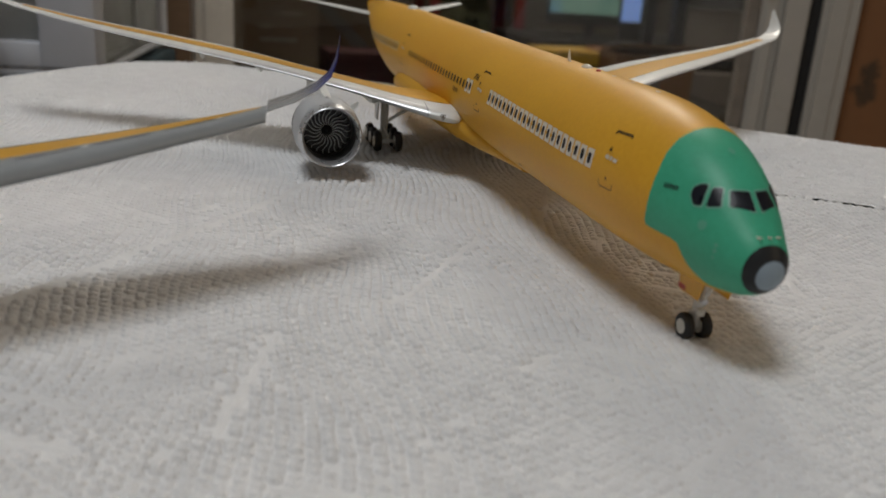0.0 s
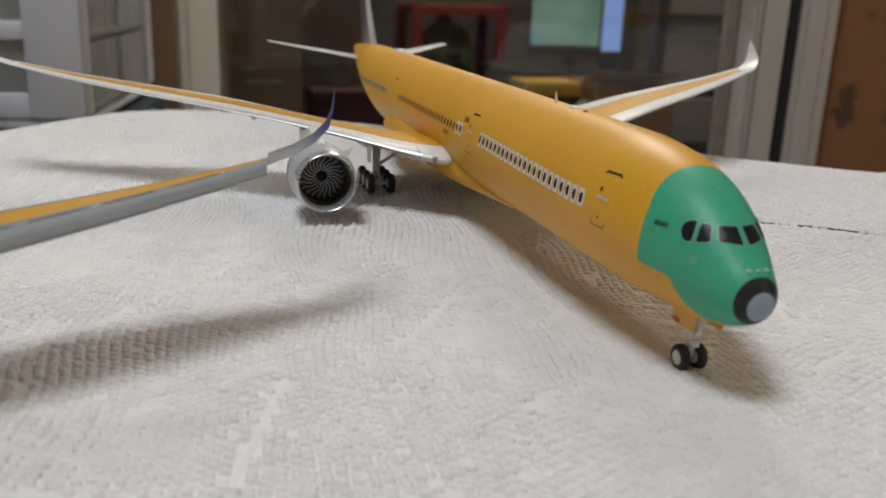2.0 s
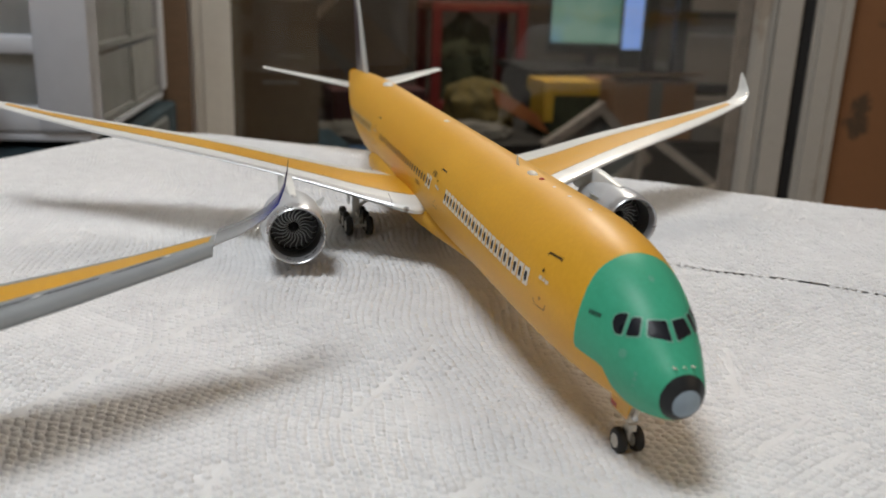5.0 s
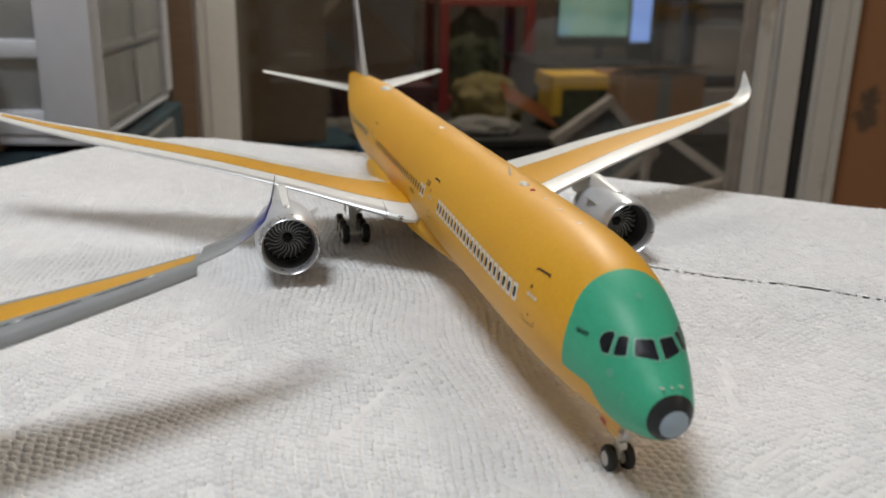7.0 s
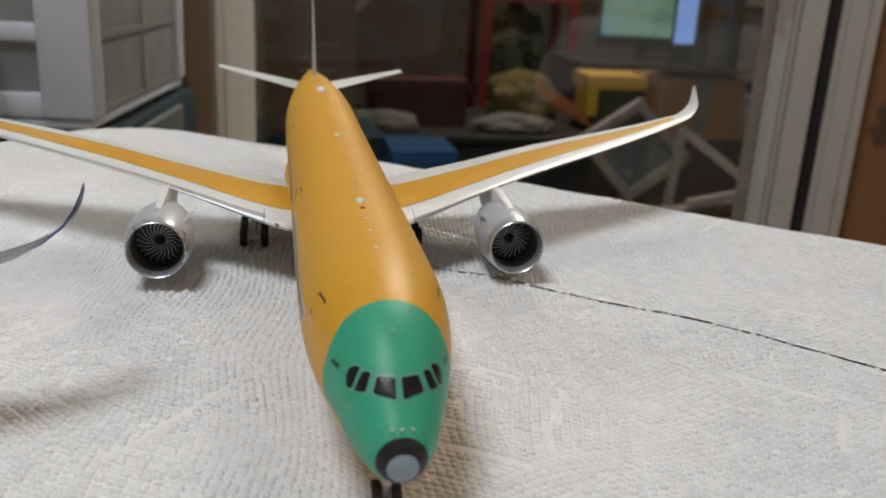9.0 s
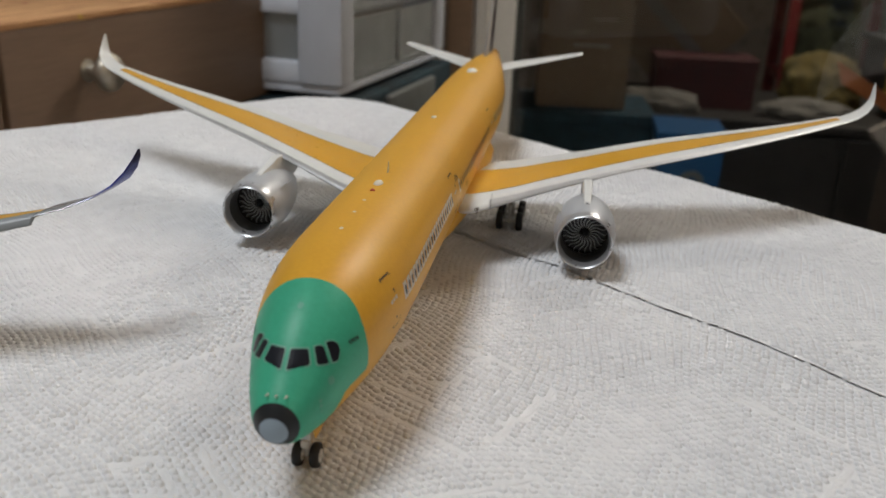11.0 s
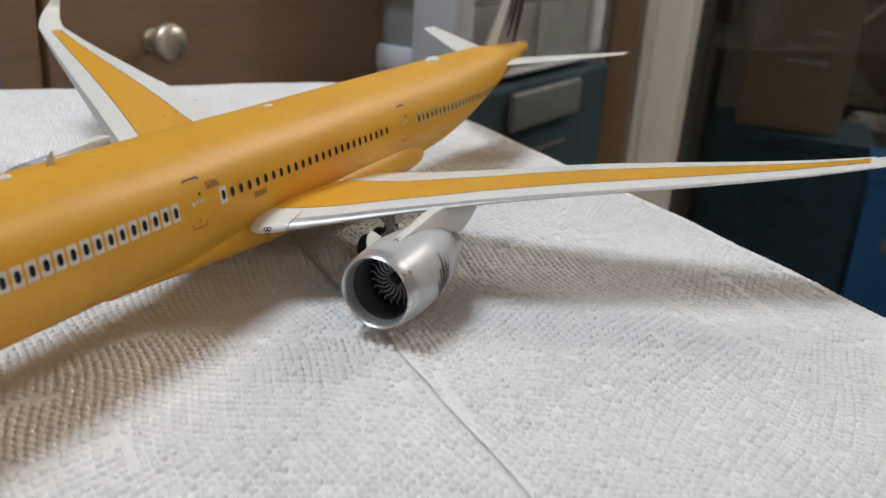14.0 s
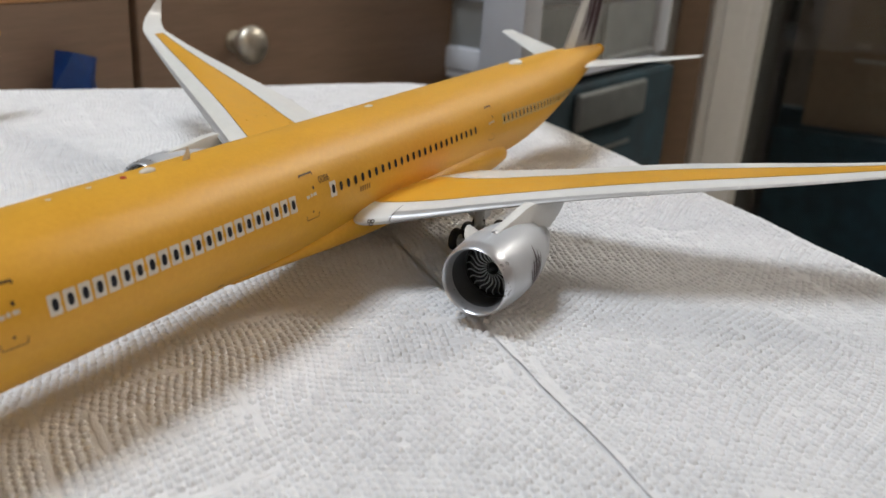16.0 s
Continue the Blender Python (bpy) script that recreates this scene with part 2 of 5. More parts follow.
def screen_picture(name):
    n = Nodes(name)
    c = n.ramp(n.noise(5.0, 3), [(0.35, rgb(0.10, 0.26, 0.20)), (0.5, rgb(0.24, 0.40, 0.30)), (0.65, rgb(0.16, 0.34, 0.42))])
    n.surface(rgb(0.02, 0.02, 0.02), 0.3, Emission_Color=c, Emission_Strength=0.55)
    return n.mat


SCREEN = screen_picture("monitor_picture")
GLOW = simple("blue_panel_glow", rgb(0.1, 0.2, 0.5), 0.4, Emission_Color=rgb(0.25, 0.38, 0.75), Emission_Strength=0.7)


# ---- mesh helpers (all sizes in plan units) ----
def part(name, bm, material, parent=None, label="", smooth=True, at=None, sharp=40):
    """One mesh object out of a bmesh in plan units; material: one or a list."""
    bmesh.ops.recalc_face_normals(bm, faces=bm.faces)
    bm.transform(Matrix.Scale(U, 4))
    me = bpy.data.meshes.new(name)
    bm.to_mesh(me)
    bm.free()
    for m in material if isinstance(material, list) else [material]:
        me.materials.append(m)
    if smooth:
        me.shade_smooth()
        me.set_sharp_from_angle(angle=radians(sharp))
    ob = new(name, me)
    if parent:
        ob.parent = parent
    if at is not None:
        ob.matrix_basis = at
    if label:
        ob["label"] = label
    return ob


def again(ob, name, m):
    """Another part on the same mesh, under the same parent."""
    two = new(name, ob.data)
    two.parent, two.matrix_basis = ob.parent, m
    return two


def thing(name, x, y, z, turn=0.0, **tags):
    ob = new(name)
    ob.empty_display_size = 0.01
    ob.matrix_basis = pose(x * U, y * U, z * U, 0, 0, turn)
    return tagged(ob, **tags)


def loft(rings, caps=True, closed=True, mats=None, bm=None):
    """Skin over rings of points. mats(i, j): the material index between ring i and i + 1, point j and j + 1."""
    bm = bm or bmesh.new()
    rows = [[bm.verts.new(p) for p in ring] for ring in rings]
    n = len(rows[0])
    for i in range(len(rows) - 1):
        for j in range(n if closed else n - 1):
            k = (j + 1) % n
            f = bm.faces.new((rows[i][j], rows[i][k], rows[i + 1][k], rows[i + 1][j]))
            if mats:
                f.material_index = mats(i, j)
    if caps:
        for row in (rows[0], rows[-1]):
            f = bm.faces.new(row)
            if mats:
                f.material_index = mats(0 if row is rows[0] else len(rows) - 2, 0)
    return bm


def lathe(profile, n=48, centre=(0, 0, 0), axis="x", caps=False, bm=None):
    """Turned shape: profile rows of (along, radius)."""
    rings = []
    for a, r in profile:
        ring = []
        for k in range(n):
            c, s = math.cos(2 * math.pi * k / n), math.sin(2 * math.pi * k / n)
            p = {"x": (a, r * c, r * s), "y": (r * c, a, r * s), "z": (r * c, r * s, a)}[axis]
            ring.append(Vector(p) + Vector(centre))
        rings.append(ring)
    return loft(rings, caps, bm=bm)


def box(x0, x1, y0, y1, z0, z1, bevel=0.0, bm=None, segments=2):
    made = bmesh.new()
    bmesh.ops.create_cube(made, size=1.0)
    for v in made.verts:
        v.co = Vector(((x0 + x1) / 2 + v.co.x * (x1 - x0), (y0 + y1) / 2 + v.co.y * (y1 - y0), (z0 + z1) / 2 + v.co.z * (z1 - z0)))
    if bevel:
        bmesh.ops.bevel(made, geom=made.edges[:], offset=bevel, segments=segments, affect="EDGES", profile=0.5)
    if bm is None:
        return made
    return join(bm, made)


def join(bm, other, m=None):
    if m is not None:
        other.transform(m)
    me = bpy.data.meshes.new("tmp")
    other.to_mesh(me)
    other.free()
    bm.from_mesh(me)
    bpy.data.meshes.remove(me)
    return bm


def rod(a, b, r, r2=None, n=12, bm=None):
    """A round bar from a to b."""
    a, b = Vector(a), Vector(b)
    d = (b - a).normalized()
    u = d.orthogonal().normalized()
    w = d.cross(u)
    rings = [[p + rr * (math.cos(2 * math.pi * k / n) * u + math.sin(2 * math.pi * k / n) * w) for k in range(n)] for p, rr in ((a, r), (b, r2 or r))]
    return loft(rings, bm=bm)


def curve(table, x):
    """Smooth value from a table of (place, value)."""
    xs, ys = [p[0] for p in table], [p[1] for p in table]
    if x <= xs[0]:
        return ys[0]
    if x >= xs[-1]:
        return ys[-1]
    i = max(k for k in range(len(xs) - 1) if xs[k] <= x)

    def slope(k):
        if k == 0 or k == len(xs) - 1:
            j = min(k, len(xs) - 2)
            return (ys[j + 1] - ys[j]) / (xs[j + 1] - xs[j])
        a, b = (ys[k] - ys[k - 1]) / (xs[k] - xs[k - 1]), (ys[k + 1] - ys[k]) / (xs[k + 1] - xs[k])
        return 0.0 if a * b <= 0 else 2 * a * b / (a + b)

    h = xs[i + 1] - xs[i]
    t = (x - xs[i]) / h
    return (ys[i] * (2 * t**3 - 3 * t**2 + 1) + ys[i + 1] * (3 * t**2 - 2 * t**3)) + h * (slope(i) * (t**3 - 2 * t**2 + t) + slope(i + 1) * (t**3 - t**2))


def line(table, x):
    return float(np.interp(x, [p[0] for p in table], [p[1] for p in table]))


# ---- airliner ----
NOSE = 1.22
TOP = [(0, 3.95), (0.05, 4.26), (0.2, 4.58), (0.5, 4.95), (1.0, 5.36), (1.6, 5.92), (2.2, 6.45), (3.0, 7.0), (4.0, 7.47), (5.2, 7.84), (6.6, 8.1), (8.2, 8.27), (10, 8.34), (54, 8.34), (60, 8.32), (64, 8.22), (68, 7.98), (70.2, 7.72), (70.8, 7.55)]
LOW = [(0, 3.95), (0.05, 3.63), (0.2, 3.35), (0.5, 3.1), (1.0, 2.86), (1.6, 2.68), (2.4, 2.48), (3.6, 2.38), (5.2, 2.3), (7, 2.27), (46, 2.27), (49, 2.42), (52, 2.85), (56, 3.75), (60, 4.72), (64, 5.62), (68, 6.45), (70.2, 6.9), (70.8, 7.12)]
HALF = [(0, 0.0), (0.05, 0.33), (0.2, 0.61), (0.5, 0.90), (1.0, 1.15), (1.6, 1.41), (2.4, 1.68), (3.4, 2.00), (4.6, 2.32), (6, 2.62), (7.6, 2.83), (9.5, 2.95), (12, 2.99), (49, 2.99), (53, 2.85), (57, 2.5), (61, 1.98), (65, 1.36), (68, 0.86), (70.2, 0.45), (70.8, 0.2)]


def body(x):
    """Centre height, half height and half width of the fuselage at x."""
    d = x - NOSE
    a, b = curve(TOP, d), curve(LOW, d)
    return (a + b) / 2, (a - b) / 2, curve(HALF, d)


def skin(x, z, side, proud=0.02):
    """Point on the fuselage side at x and height z; side +1 starboard."""
    c, h, w = body(x)
    s = max(-1.0, min(1.0, (z - c) / h))
    y = w * math.sqrt(max(0.0, 1 - s * s))
    normal = Vector((0, y / (w * w) if w else 0, (z - c) / (h * h) if h else 0)).normalized()
    return Vector((x, side * (y + proud * normal.y), z + proud * normal.z))


def roof(x, y, proud=0.02):
    c, h, w = body(x)
    return Vector((x, y, c + h * math.sqrt(max(0.0, 1 - (y / w) ** 2)) + proud))


def patch(outline, side, proud=0.02, bm=None, index=0, steps=1):
    """A thin printed or glazed patch that lies on the fuselage side: outline of (x, z)."""
    bm = bm or bmesh.new()
    cx, cz = sum(p[0] for p in outline) / len(outline), sum(p[1] for p in outline) / len(outline)
    mid = bm.verts.new(skin(cx, cz, side, proud))
    rows = []
    for k in range(1, steps + 1):
        t = k / steps
        rows.append([bm.verts.new(skin(cx + (x - cx) * t, cz + (z - cz) * t, side, proud)) for x, z in outline])
    n = len(outline)
    for j in range(n):
        f = bm.faces.new((mid, rows[0][j], rows[0][(j + 1) % n]))
        f.material_index = index
        for a, b in zip(rows, rows[1:]):
            f = bm.faces.new((a[j], b[j], b[(j + 1) % n], a[(j + 1) % n]))
            f.material_index = index
    return bm


def oval(x, z, rx, rz, n=14, power=2.6):
    out = []
    for k in range(n):
        c, s = math.cos(2 * math.pi * k / n), math.sin(2 * math.pi * k / n)
        out.append((x + rx * math.copysign(abs(c) ** (2 / power), c), z + rz * math.copysign(abs(s) ** (2 / power), s)))
    return out


def rounded(corners, r=0.1, n=3):
    """Corners of a polygon, rounded."""
    out = []
    for i, p in enumerate(corners):
        a, b = Vector(corners[i - 1]), Vector(corners[(i + 1) % len(corners)])
        p = Vector(p)
        u, v = (a - p).normalized() * r, (b - p).normalized() * r
        for k in range(n + 1):
            t = k / n
            out.append(tuple(p + u * (1 - t) ** 2 + v * t**2))
    return out


def strip(points, side, width, proud=0.025, bm=None, index=0):
    """A printed line along points of (x, z)."""
    bm = bm or bmesh.new()
    for (x0, z0), (x1, z1) in zip(points, points[1:]):
        d = Vector((x1 - x0, z1 - z0)).normalized()
        e = Vector((-d.y, d.x)) * width / 2
        d = d * width / 2
        quad = [(x0 - d.x + e.x, z0 - d.y + e.y), (x1 + d.x + e.x, z1 + d.y + e.y), (x1 + d.x - e.x, z1 + d.y - e.y), (x0 - d.x - e.x, z0 - d.y - e.y)]
        f = bm.faces.new([bm.verts.new(skin(x, z, side, proud)) for x, z in quad])
        f.material_index = index
    return bm


def lettering(text, size):
    """Flat letters as a bmesh, in the xy plane, left to right."""
    data = bpy.data.curves.new("letters", "FONT")
    data.body, data.size, data.align_x, data.align_y = text, size, "CENTER", "CENTER"
    ob = bpy.data.objects.new("letters", data)
    me = bpy.data.meshes.new_from_object(ob)
    bm = bmesh.new()
    bm.from_mesh(me)
    bpy.data.objects.remove(ob)
    bpy.data.meshes.remove(me)
    return bm


# wing: leading edge, trailing edge, height of the chord line, thickness
WING_LE = [(2.2, 28.7), (2.6, 28.15), (2.9, 27.9), (3.2, 27.82), (3.6, 27.93), (3.9, 28.1), (4.3, 28.35), (29.2, 44.95)]
WING_TE = [(2.2, 41.6), (10.8, 42.2), (17, 43.6), (29.2, 47.35)]
WING_DROP = [(2.2, 0.45), (8, 0.4), (10.5, 0.3), (13, 0.15), (16, -0.02), (20, -0.10), (29.2, -0.08)]
WING_Z = [(2.2, 3.62), (4.5, 3.95), (6, 4.22), (8, 4.62), (10.5, 5.05), (13, 5.43), (16, 5.8), (20, 6.25), (23, 6.62), (26, 7.04), (29.2, 7.6)]
WING_T = [(2.2, 2.5), (3.2, 2.35), (4.3, 2.0), (6, 1.5), (10.5, 0.95), (17, 0.62), (23, 0.45), (29.2, 0.3)]
CHORD = [0, 0.006, 0.02, 0.05, 0.1, 0.17, 0.31, 0.42, 0.55, 0.65, 0.73, 0.88, 1.0]
PANEL_FRONT = [(2.2, 0.13), (6, 0.165), (22, 0.31), (29.2, 0.375)]
PANEL_AFT = [(2.2, 0.63), (6, 0.65), (18, 0.73), (29.2, 0.73)]
TIP = [(44.95, 29.2, 7.6, 2.4, 0.30, 4), (45.7, 30.25, 7.86, 2.25, 0.25, 14), (46.6, 31.1, 8.2, 2.0, 0.22, 30), (47.4, 31.65, 8.62, 1.75, 0.19, 48), (48.25, 31.92, 9.15, 1.25, 0.15, 64), (48.95, 32.04, 9.7, 0.7, 0.09, 74), (49.35, 32.08, 10.05, 0.2, 0.03, 78)]


def panel_chord(y):
    """Chord shares of a wing section, drawn in or out so that the panel's straight borders fall on points of the ring."""
    front, aft = line(PANEL_FRONT, y), line(PANEL_AFT, y)
    return [line([(0, 0), (0.05, 0.05), (0.31, front), (0.73, aft), (1.0, 1.0)], c) for c in CHORD]


def aerofoil(le, chord, thick, bank, side, drop=0.0, shares=CHORD):
    """Ring of a section: upper side from the trailing edge to the nose, then the lower side back."""
    pts = []
    half = lambda c: 2.6 * thick * (0.2969 * math.sqrt(c) - 0.126 * c - 0.3516 * c * c + 0.2843 * c**3 - 0.1015 * c**4) + 0.006 * (c > 0)
    up = Vector((0, -math.sin(bank) * side, math.cos(bank)))
    for c in reversed(shares):
        pts.append(Vector(le) + Vector((c * chord, 0, -drop * c)) + up * (half(c) * 1.05 + 0.25 * thick * c * (1 - c)))
    for c in shares[1:]:
        pts.append(Vector(le) + Vector((c * chord, 0, -drop * c)) - up * (half(c) * 0.95 - 0.25 * thick * c * (1 - c)))
    return pts


def wing(side, yellow_to=0.70, sag=0.0):
    ys = [2.2, 2.4, 2.6, 2.75, 2.9, 3.05, 3.2, 3.5, 3.8, 4.05, 4.3, 4.45, 4.9, 6, 7.5, 9, 10.5, 12, 14, 16, 18, 20, 22, 24, 26, 27.8, 28.95, 29.2]
    rings = [aerofoil((line(WING_LE, y), side * y, curve(WING_Z, y)), line(WING_TE, y) - line(WING_LE, y), curve(WING_T, y), radians(4), side, line(WING_DROP, y) + sag, CHORD if sag else panel_chord(y)) for y in ys]
    n = len(CHORD)

    def mats(i, j):
        upper = j < n - 1
        c = CHORD[n - 2 - j] if upper else CHORD[j - n + 1]
        if c < 0.045 and ys[i] >= 4.4:
            return 2
        if upper and 0.3 < c < yellow_to and ys[i] >= 2.2 and ys[i] < 28.9:
            return 1
        return 0

    return loft(rings, mats=mats)


def slat(side):
    """Long slat, run out ahead of and below the wing's nose."""
    rings = []
    for y in (5, 8, 12, 16, 20, 24, 27.6, 29.15):
        le, te, th = line(WING_LE, y), line(WING_TE, y), curve(WING_T, y)
        k = 0.30 + 0.42 * th / 1.1
        z = curve(WING_Z, y)
        rings.append([(le + a * k, side * y, z + b * k) for a, b in ((1.2, 0.27), (0.6, 0.24), (0.1, 0.10), (-0.22, -0.18), (-0.44, -0.5), (-0.54, -0.72), (-0.50, -0.86), (-0.36, -0.92), (0.0, -0.62), (0.5, -0.28), (1.2, 0.05))])
    return loft(rings)


def winglet(side):
    rings = [aerofoil((x, side * y, z), c, t, radians(b), side) for x, y, z, c, t, b in TIP]
    return loft(rings)


SLIM = 0.97


def slim(profile):
    return [(x, r * SLIM) for x, r in profile]


def nacelle_parts(engine, side):
    """Engine pod under one wing."""
    c = (0, side * 10.5, 2.90)
    part("cowl", lathe(slim([(26.98, 1.835), (27.3, 1.88), (28.0, 1.94), (28.8, 1.96), (29.6, 1.92), (30.4, 1.83), (31.2, 1.67), (31.9, 1.49), (32.3, 1.38), (32.28, 1.33), (31.6, 1.37), (30.6, 1.42)]), 64, c), COWL, engine)
    part("intake_lip", lathe(slim([(27.0, 1.50), (26.72, 1.53), (26.5, 1.58), (26.36, 1.64), (26.33, 1.68), (26.38, 1.73), (26.55, 1.78), (26.8, 1.82), (27.0, 1.85)]), 64, c), CHROME, engine, "polished metal intake lip")
    part("intake_duct", lathe(slim([(27.0, 1.503), (27.4, 1.49), (28.95, 1.48), (29.0, 0.3)]), 64, c), DUCT, engine)
    part("fan_ring", lathe(slim([(28.30, 1.485), (28.30, 1.38), (28.44, 1.38), (28.44, 1.485)]), 64, c), BLACK, engine)
    part("fan_backing", lathe(slim([(28.83, 1.47), (28.78, 0.05)]), 48, c, caps=True), BLACK, engine)
    spin = part("spinner", lathe([(28.2, 0.01), (28.23, 0.08), (28.33, 0.18), (28.48, 0.28), (28.65, 0.34), (28.78, 0.35)], 32, c, caps=True), HUB, engine)
    mark = lathe([(28.185, 0.005), (28.21, 0.04)], 16, c, caps=True)
    part("spinner_tip", mark, DUCT, spin)
    bm = bmesh.new()
    rows = []
    for k in range(11):
        t = k / 10
        r = 0.30 + 1.11 * t
        lean = 0.15 * math.sin(2 * math.pi * t * 0.92) - 0.04 * t
        row = []
        for back in (0, 1):
            ang = lean + back * (0.05 - 0.01 * t)
            row.append(bm.verts.new((28.40 + 0.32 * back - 0.06 * math.sin(math.pi * t), r * math.sin(ang), r * math.cos(ang))))
        rows.append(row)
    for a, b in zip(rows, rows[1:]):
        bm.faces.new((a[0], a[1], b[1], b[0]))
    bmesh.ops.solidify(bm, geom=bm.faces[:], thickness=0.05)
    blade = part("fan_blade", bm, BLADE_SHADED, engine)
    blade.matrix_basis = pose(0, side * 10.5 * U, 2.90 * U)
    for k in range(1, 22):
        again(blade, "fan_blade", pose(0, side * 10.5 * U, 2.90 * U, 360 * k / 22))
    # leading edge of each blade, coloured lighter for the light it catches
    rings = []
    for k in range(11):
        t = k / 10
        r = 0.32 + 1.07 * t
        lean = 0.15 * math.sin(2 * math.pi * t * 0.92) - 0.04 * t
        x = 28.38 - 0.06 * math.sin(math.pi * t)
        w = 0.024 + 0.018 * math.sin(math.pi * t)
        rings.append([(x + dx, r * math.sin(lean) + dy, r * math.cos(lean)) for dx, dy in ((0.0, -w), (-0.035, 0.0), (0.0, w), (0.04, 0.0))])
    rim = part("lit_blade_edge", loft(rings), BLADE_LIT, engine, "blade edge coloured lighter as if lit")
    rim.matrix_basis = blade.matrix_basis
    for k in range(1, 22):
        again(rim, "lit_blade_edge", pose(0, side * 10.5 * U, 2.90 * U, 360 * k / 22))
    part("core_nozzle", lathe([(30.8, 1.25), (31.6, 1.22), (32.6, 1.08), (33.4, 0.88), (33.9, 0.74), (33.88, 0.68), (33.2, 0.7)], 40, c), SILVER, engine, "bare metal core nozzle")
    part("exhaust_cone", lathe([(33.0, 0.6), (33.8, 0.52), (34.5, 0.3), (35.0, 0.04)], 32, c, caps=True), DUCT, engine)
    # pylon: flat-topped ridge from the cowl up to the wing
    rings = []
    for x, half, low, high in [(27.95, 0.08, 4.62, 4.7), (28.1, 0.19, 4.5, 4.8), (28.5, 0.24, 4.45, 4.86), (29.4, 0.26, 4.4, 4.95), (30.4, 0.28, 4.2, 5.05), (31.4, 0.30, 3.9, 5.18), (32.3, 0.32, 3.6, 5.2), (33.4, 0.34, 3.4, 4.95), (34.8, 0.38, 3.35, 4.7), (36.2, 0.28, 3.7, 4.7), (37.6, 0.12, 4.2, 4.65)]:
        yc = side * 10.5
        rings.append([(x, yc - half, low), (x, yc - half * 0.98, high - 0.18), (x, yc - half * 0.8, high - 0.04), (x, yc, high), (x, yc + half * 0.8, high - 0.04), (x, yc + half * 0.98, high - 0.18), (x, yc + half, low)])
    part("pylon", loft(rings), WHITE, engine, sharp=50)
    part("pylon_nose_cap", lathe([(27.9, 0.04), (27.98, 0.13), (28.15, 0.19), (28.4, 0.20), (28.75, 0.17)], 24, (0, side * 10.5, 4.66), caps=True), CHROME, engine)
    # strake on the inboard side
    inb = -side
    a = radians(38)
    base = lambda x, r: Vector((x, side * 10.5 + inb * r * math.cos(a), 2.90 + r * math.sin(a)))
    bm = bmesh.new()
    outline = [base(28.2, 1.88), base(28.45, 2.12), base(28.9, 2.38), base(29.3, 2.48), base(29.5, 2.42), base(29.8, 1.85)]
    f = bm.faces.new([bm.verts.new(p) for p in outline])
    bmesh.ops.solidify(bm, geom=[f], thickness=0.06)
    part("strake", bm, WHITE, engine, smooth=False)
    # small maker's mark as plain strokes on the outer side of the cowl
    bm = bmesh.new()
    out = side
    for mid, b0, b1, wide, lean in ((29.35, -36, 40, 0.20, 0.16), (29.62, -24, 30, 0.16, 0.3), (29.08, -24, 20, 0.13, -0.1), (29.88, -16, 24, 0.12, 0.4), (28.84, -14, 10, 0.10, -0.25)):
        before = None
        for k in range(9):
            t = k / 8
            ang, w = radians(b0 + (b1 - b0) * t), wide * math.sin(math.pi * (0.06 + 0.88 * t)) / 2
            row = []
            for x in (mid + lean * (t - 0.4) - w, mid + lean * (t - 0.4) + w):
                r = curve([(28.0, 1.94), (28.8, 1.96), (29.6, 1.92), (30.4, 1.83), (31.2, 1.67)], x) * SLIM + 0.02
                row.append(bm.verts.new((x, side * 10.5 + out * r * math.cos(ang), 2.90 + r * math.sin(ang))))
            if before:
                bm.faces.new((before[0], before[1], row[1], row[0]))
            before = row
    part("cowl_marking", bm, MAROON, engine, smooth=False)
    bm = bmesh.new()
    for b in range(-14, 18, 6):
        quad = []
        for x, bb in ((28.9, b), (29.95, b), (29.95, b + 1.2), (28.9, b + 1.2)):
            r = curve([(28.8, 1.96), (29.6, 1.92), (30.4, 1.83), (31.2, 1.67)], x) * SLIM + 0.028
            quad.append(bm.verts.new((x, side * 10.5 + out * r * math.cos(radians(bb)), 2.90 + r * math.sin(radians(bb)))))
        bm.faces.new(quad)
    part("cowl_marking_red", bm, MAROON, engine, smooth=False)


def wheel(parent, x, y, z, r, w, name="wheel"):
    """Tyre with a pale hub; the axle runs along y."""
    t = part(name, lathe([(-w / 2 + 0.02, r * 0.55), (-w / 2, r * 0.72), (-w / 2 + 0.05, r * 0.92), (-w * 0.2, r), (w * 0.2, r), (w / 2 - 0.05, r * 0.92), (w / 2, r * 0.72), (w / 2 - 0.02, r * 0.55)], 28, axis="y", caps=True), TYRE, parent)
    t.matrix_basis = pose(x * U, y * U, z * U)
    for s in (-1, 1):
        hub = part("hub", lathe([(s * (w / 2 - 0.03), r * 0.56), (s * (w / 2 + 0.012), r * 0.52), (s * (w / 2 + 0.012), r * 0.2), (s * (w / 2 + 0.04), r * 0.14)], 20, axis="y", caps=True), GEAR, t)
    return t


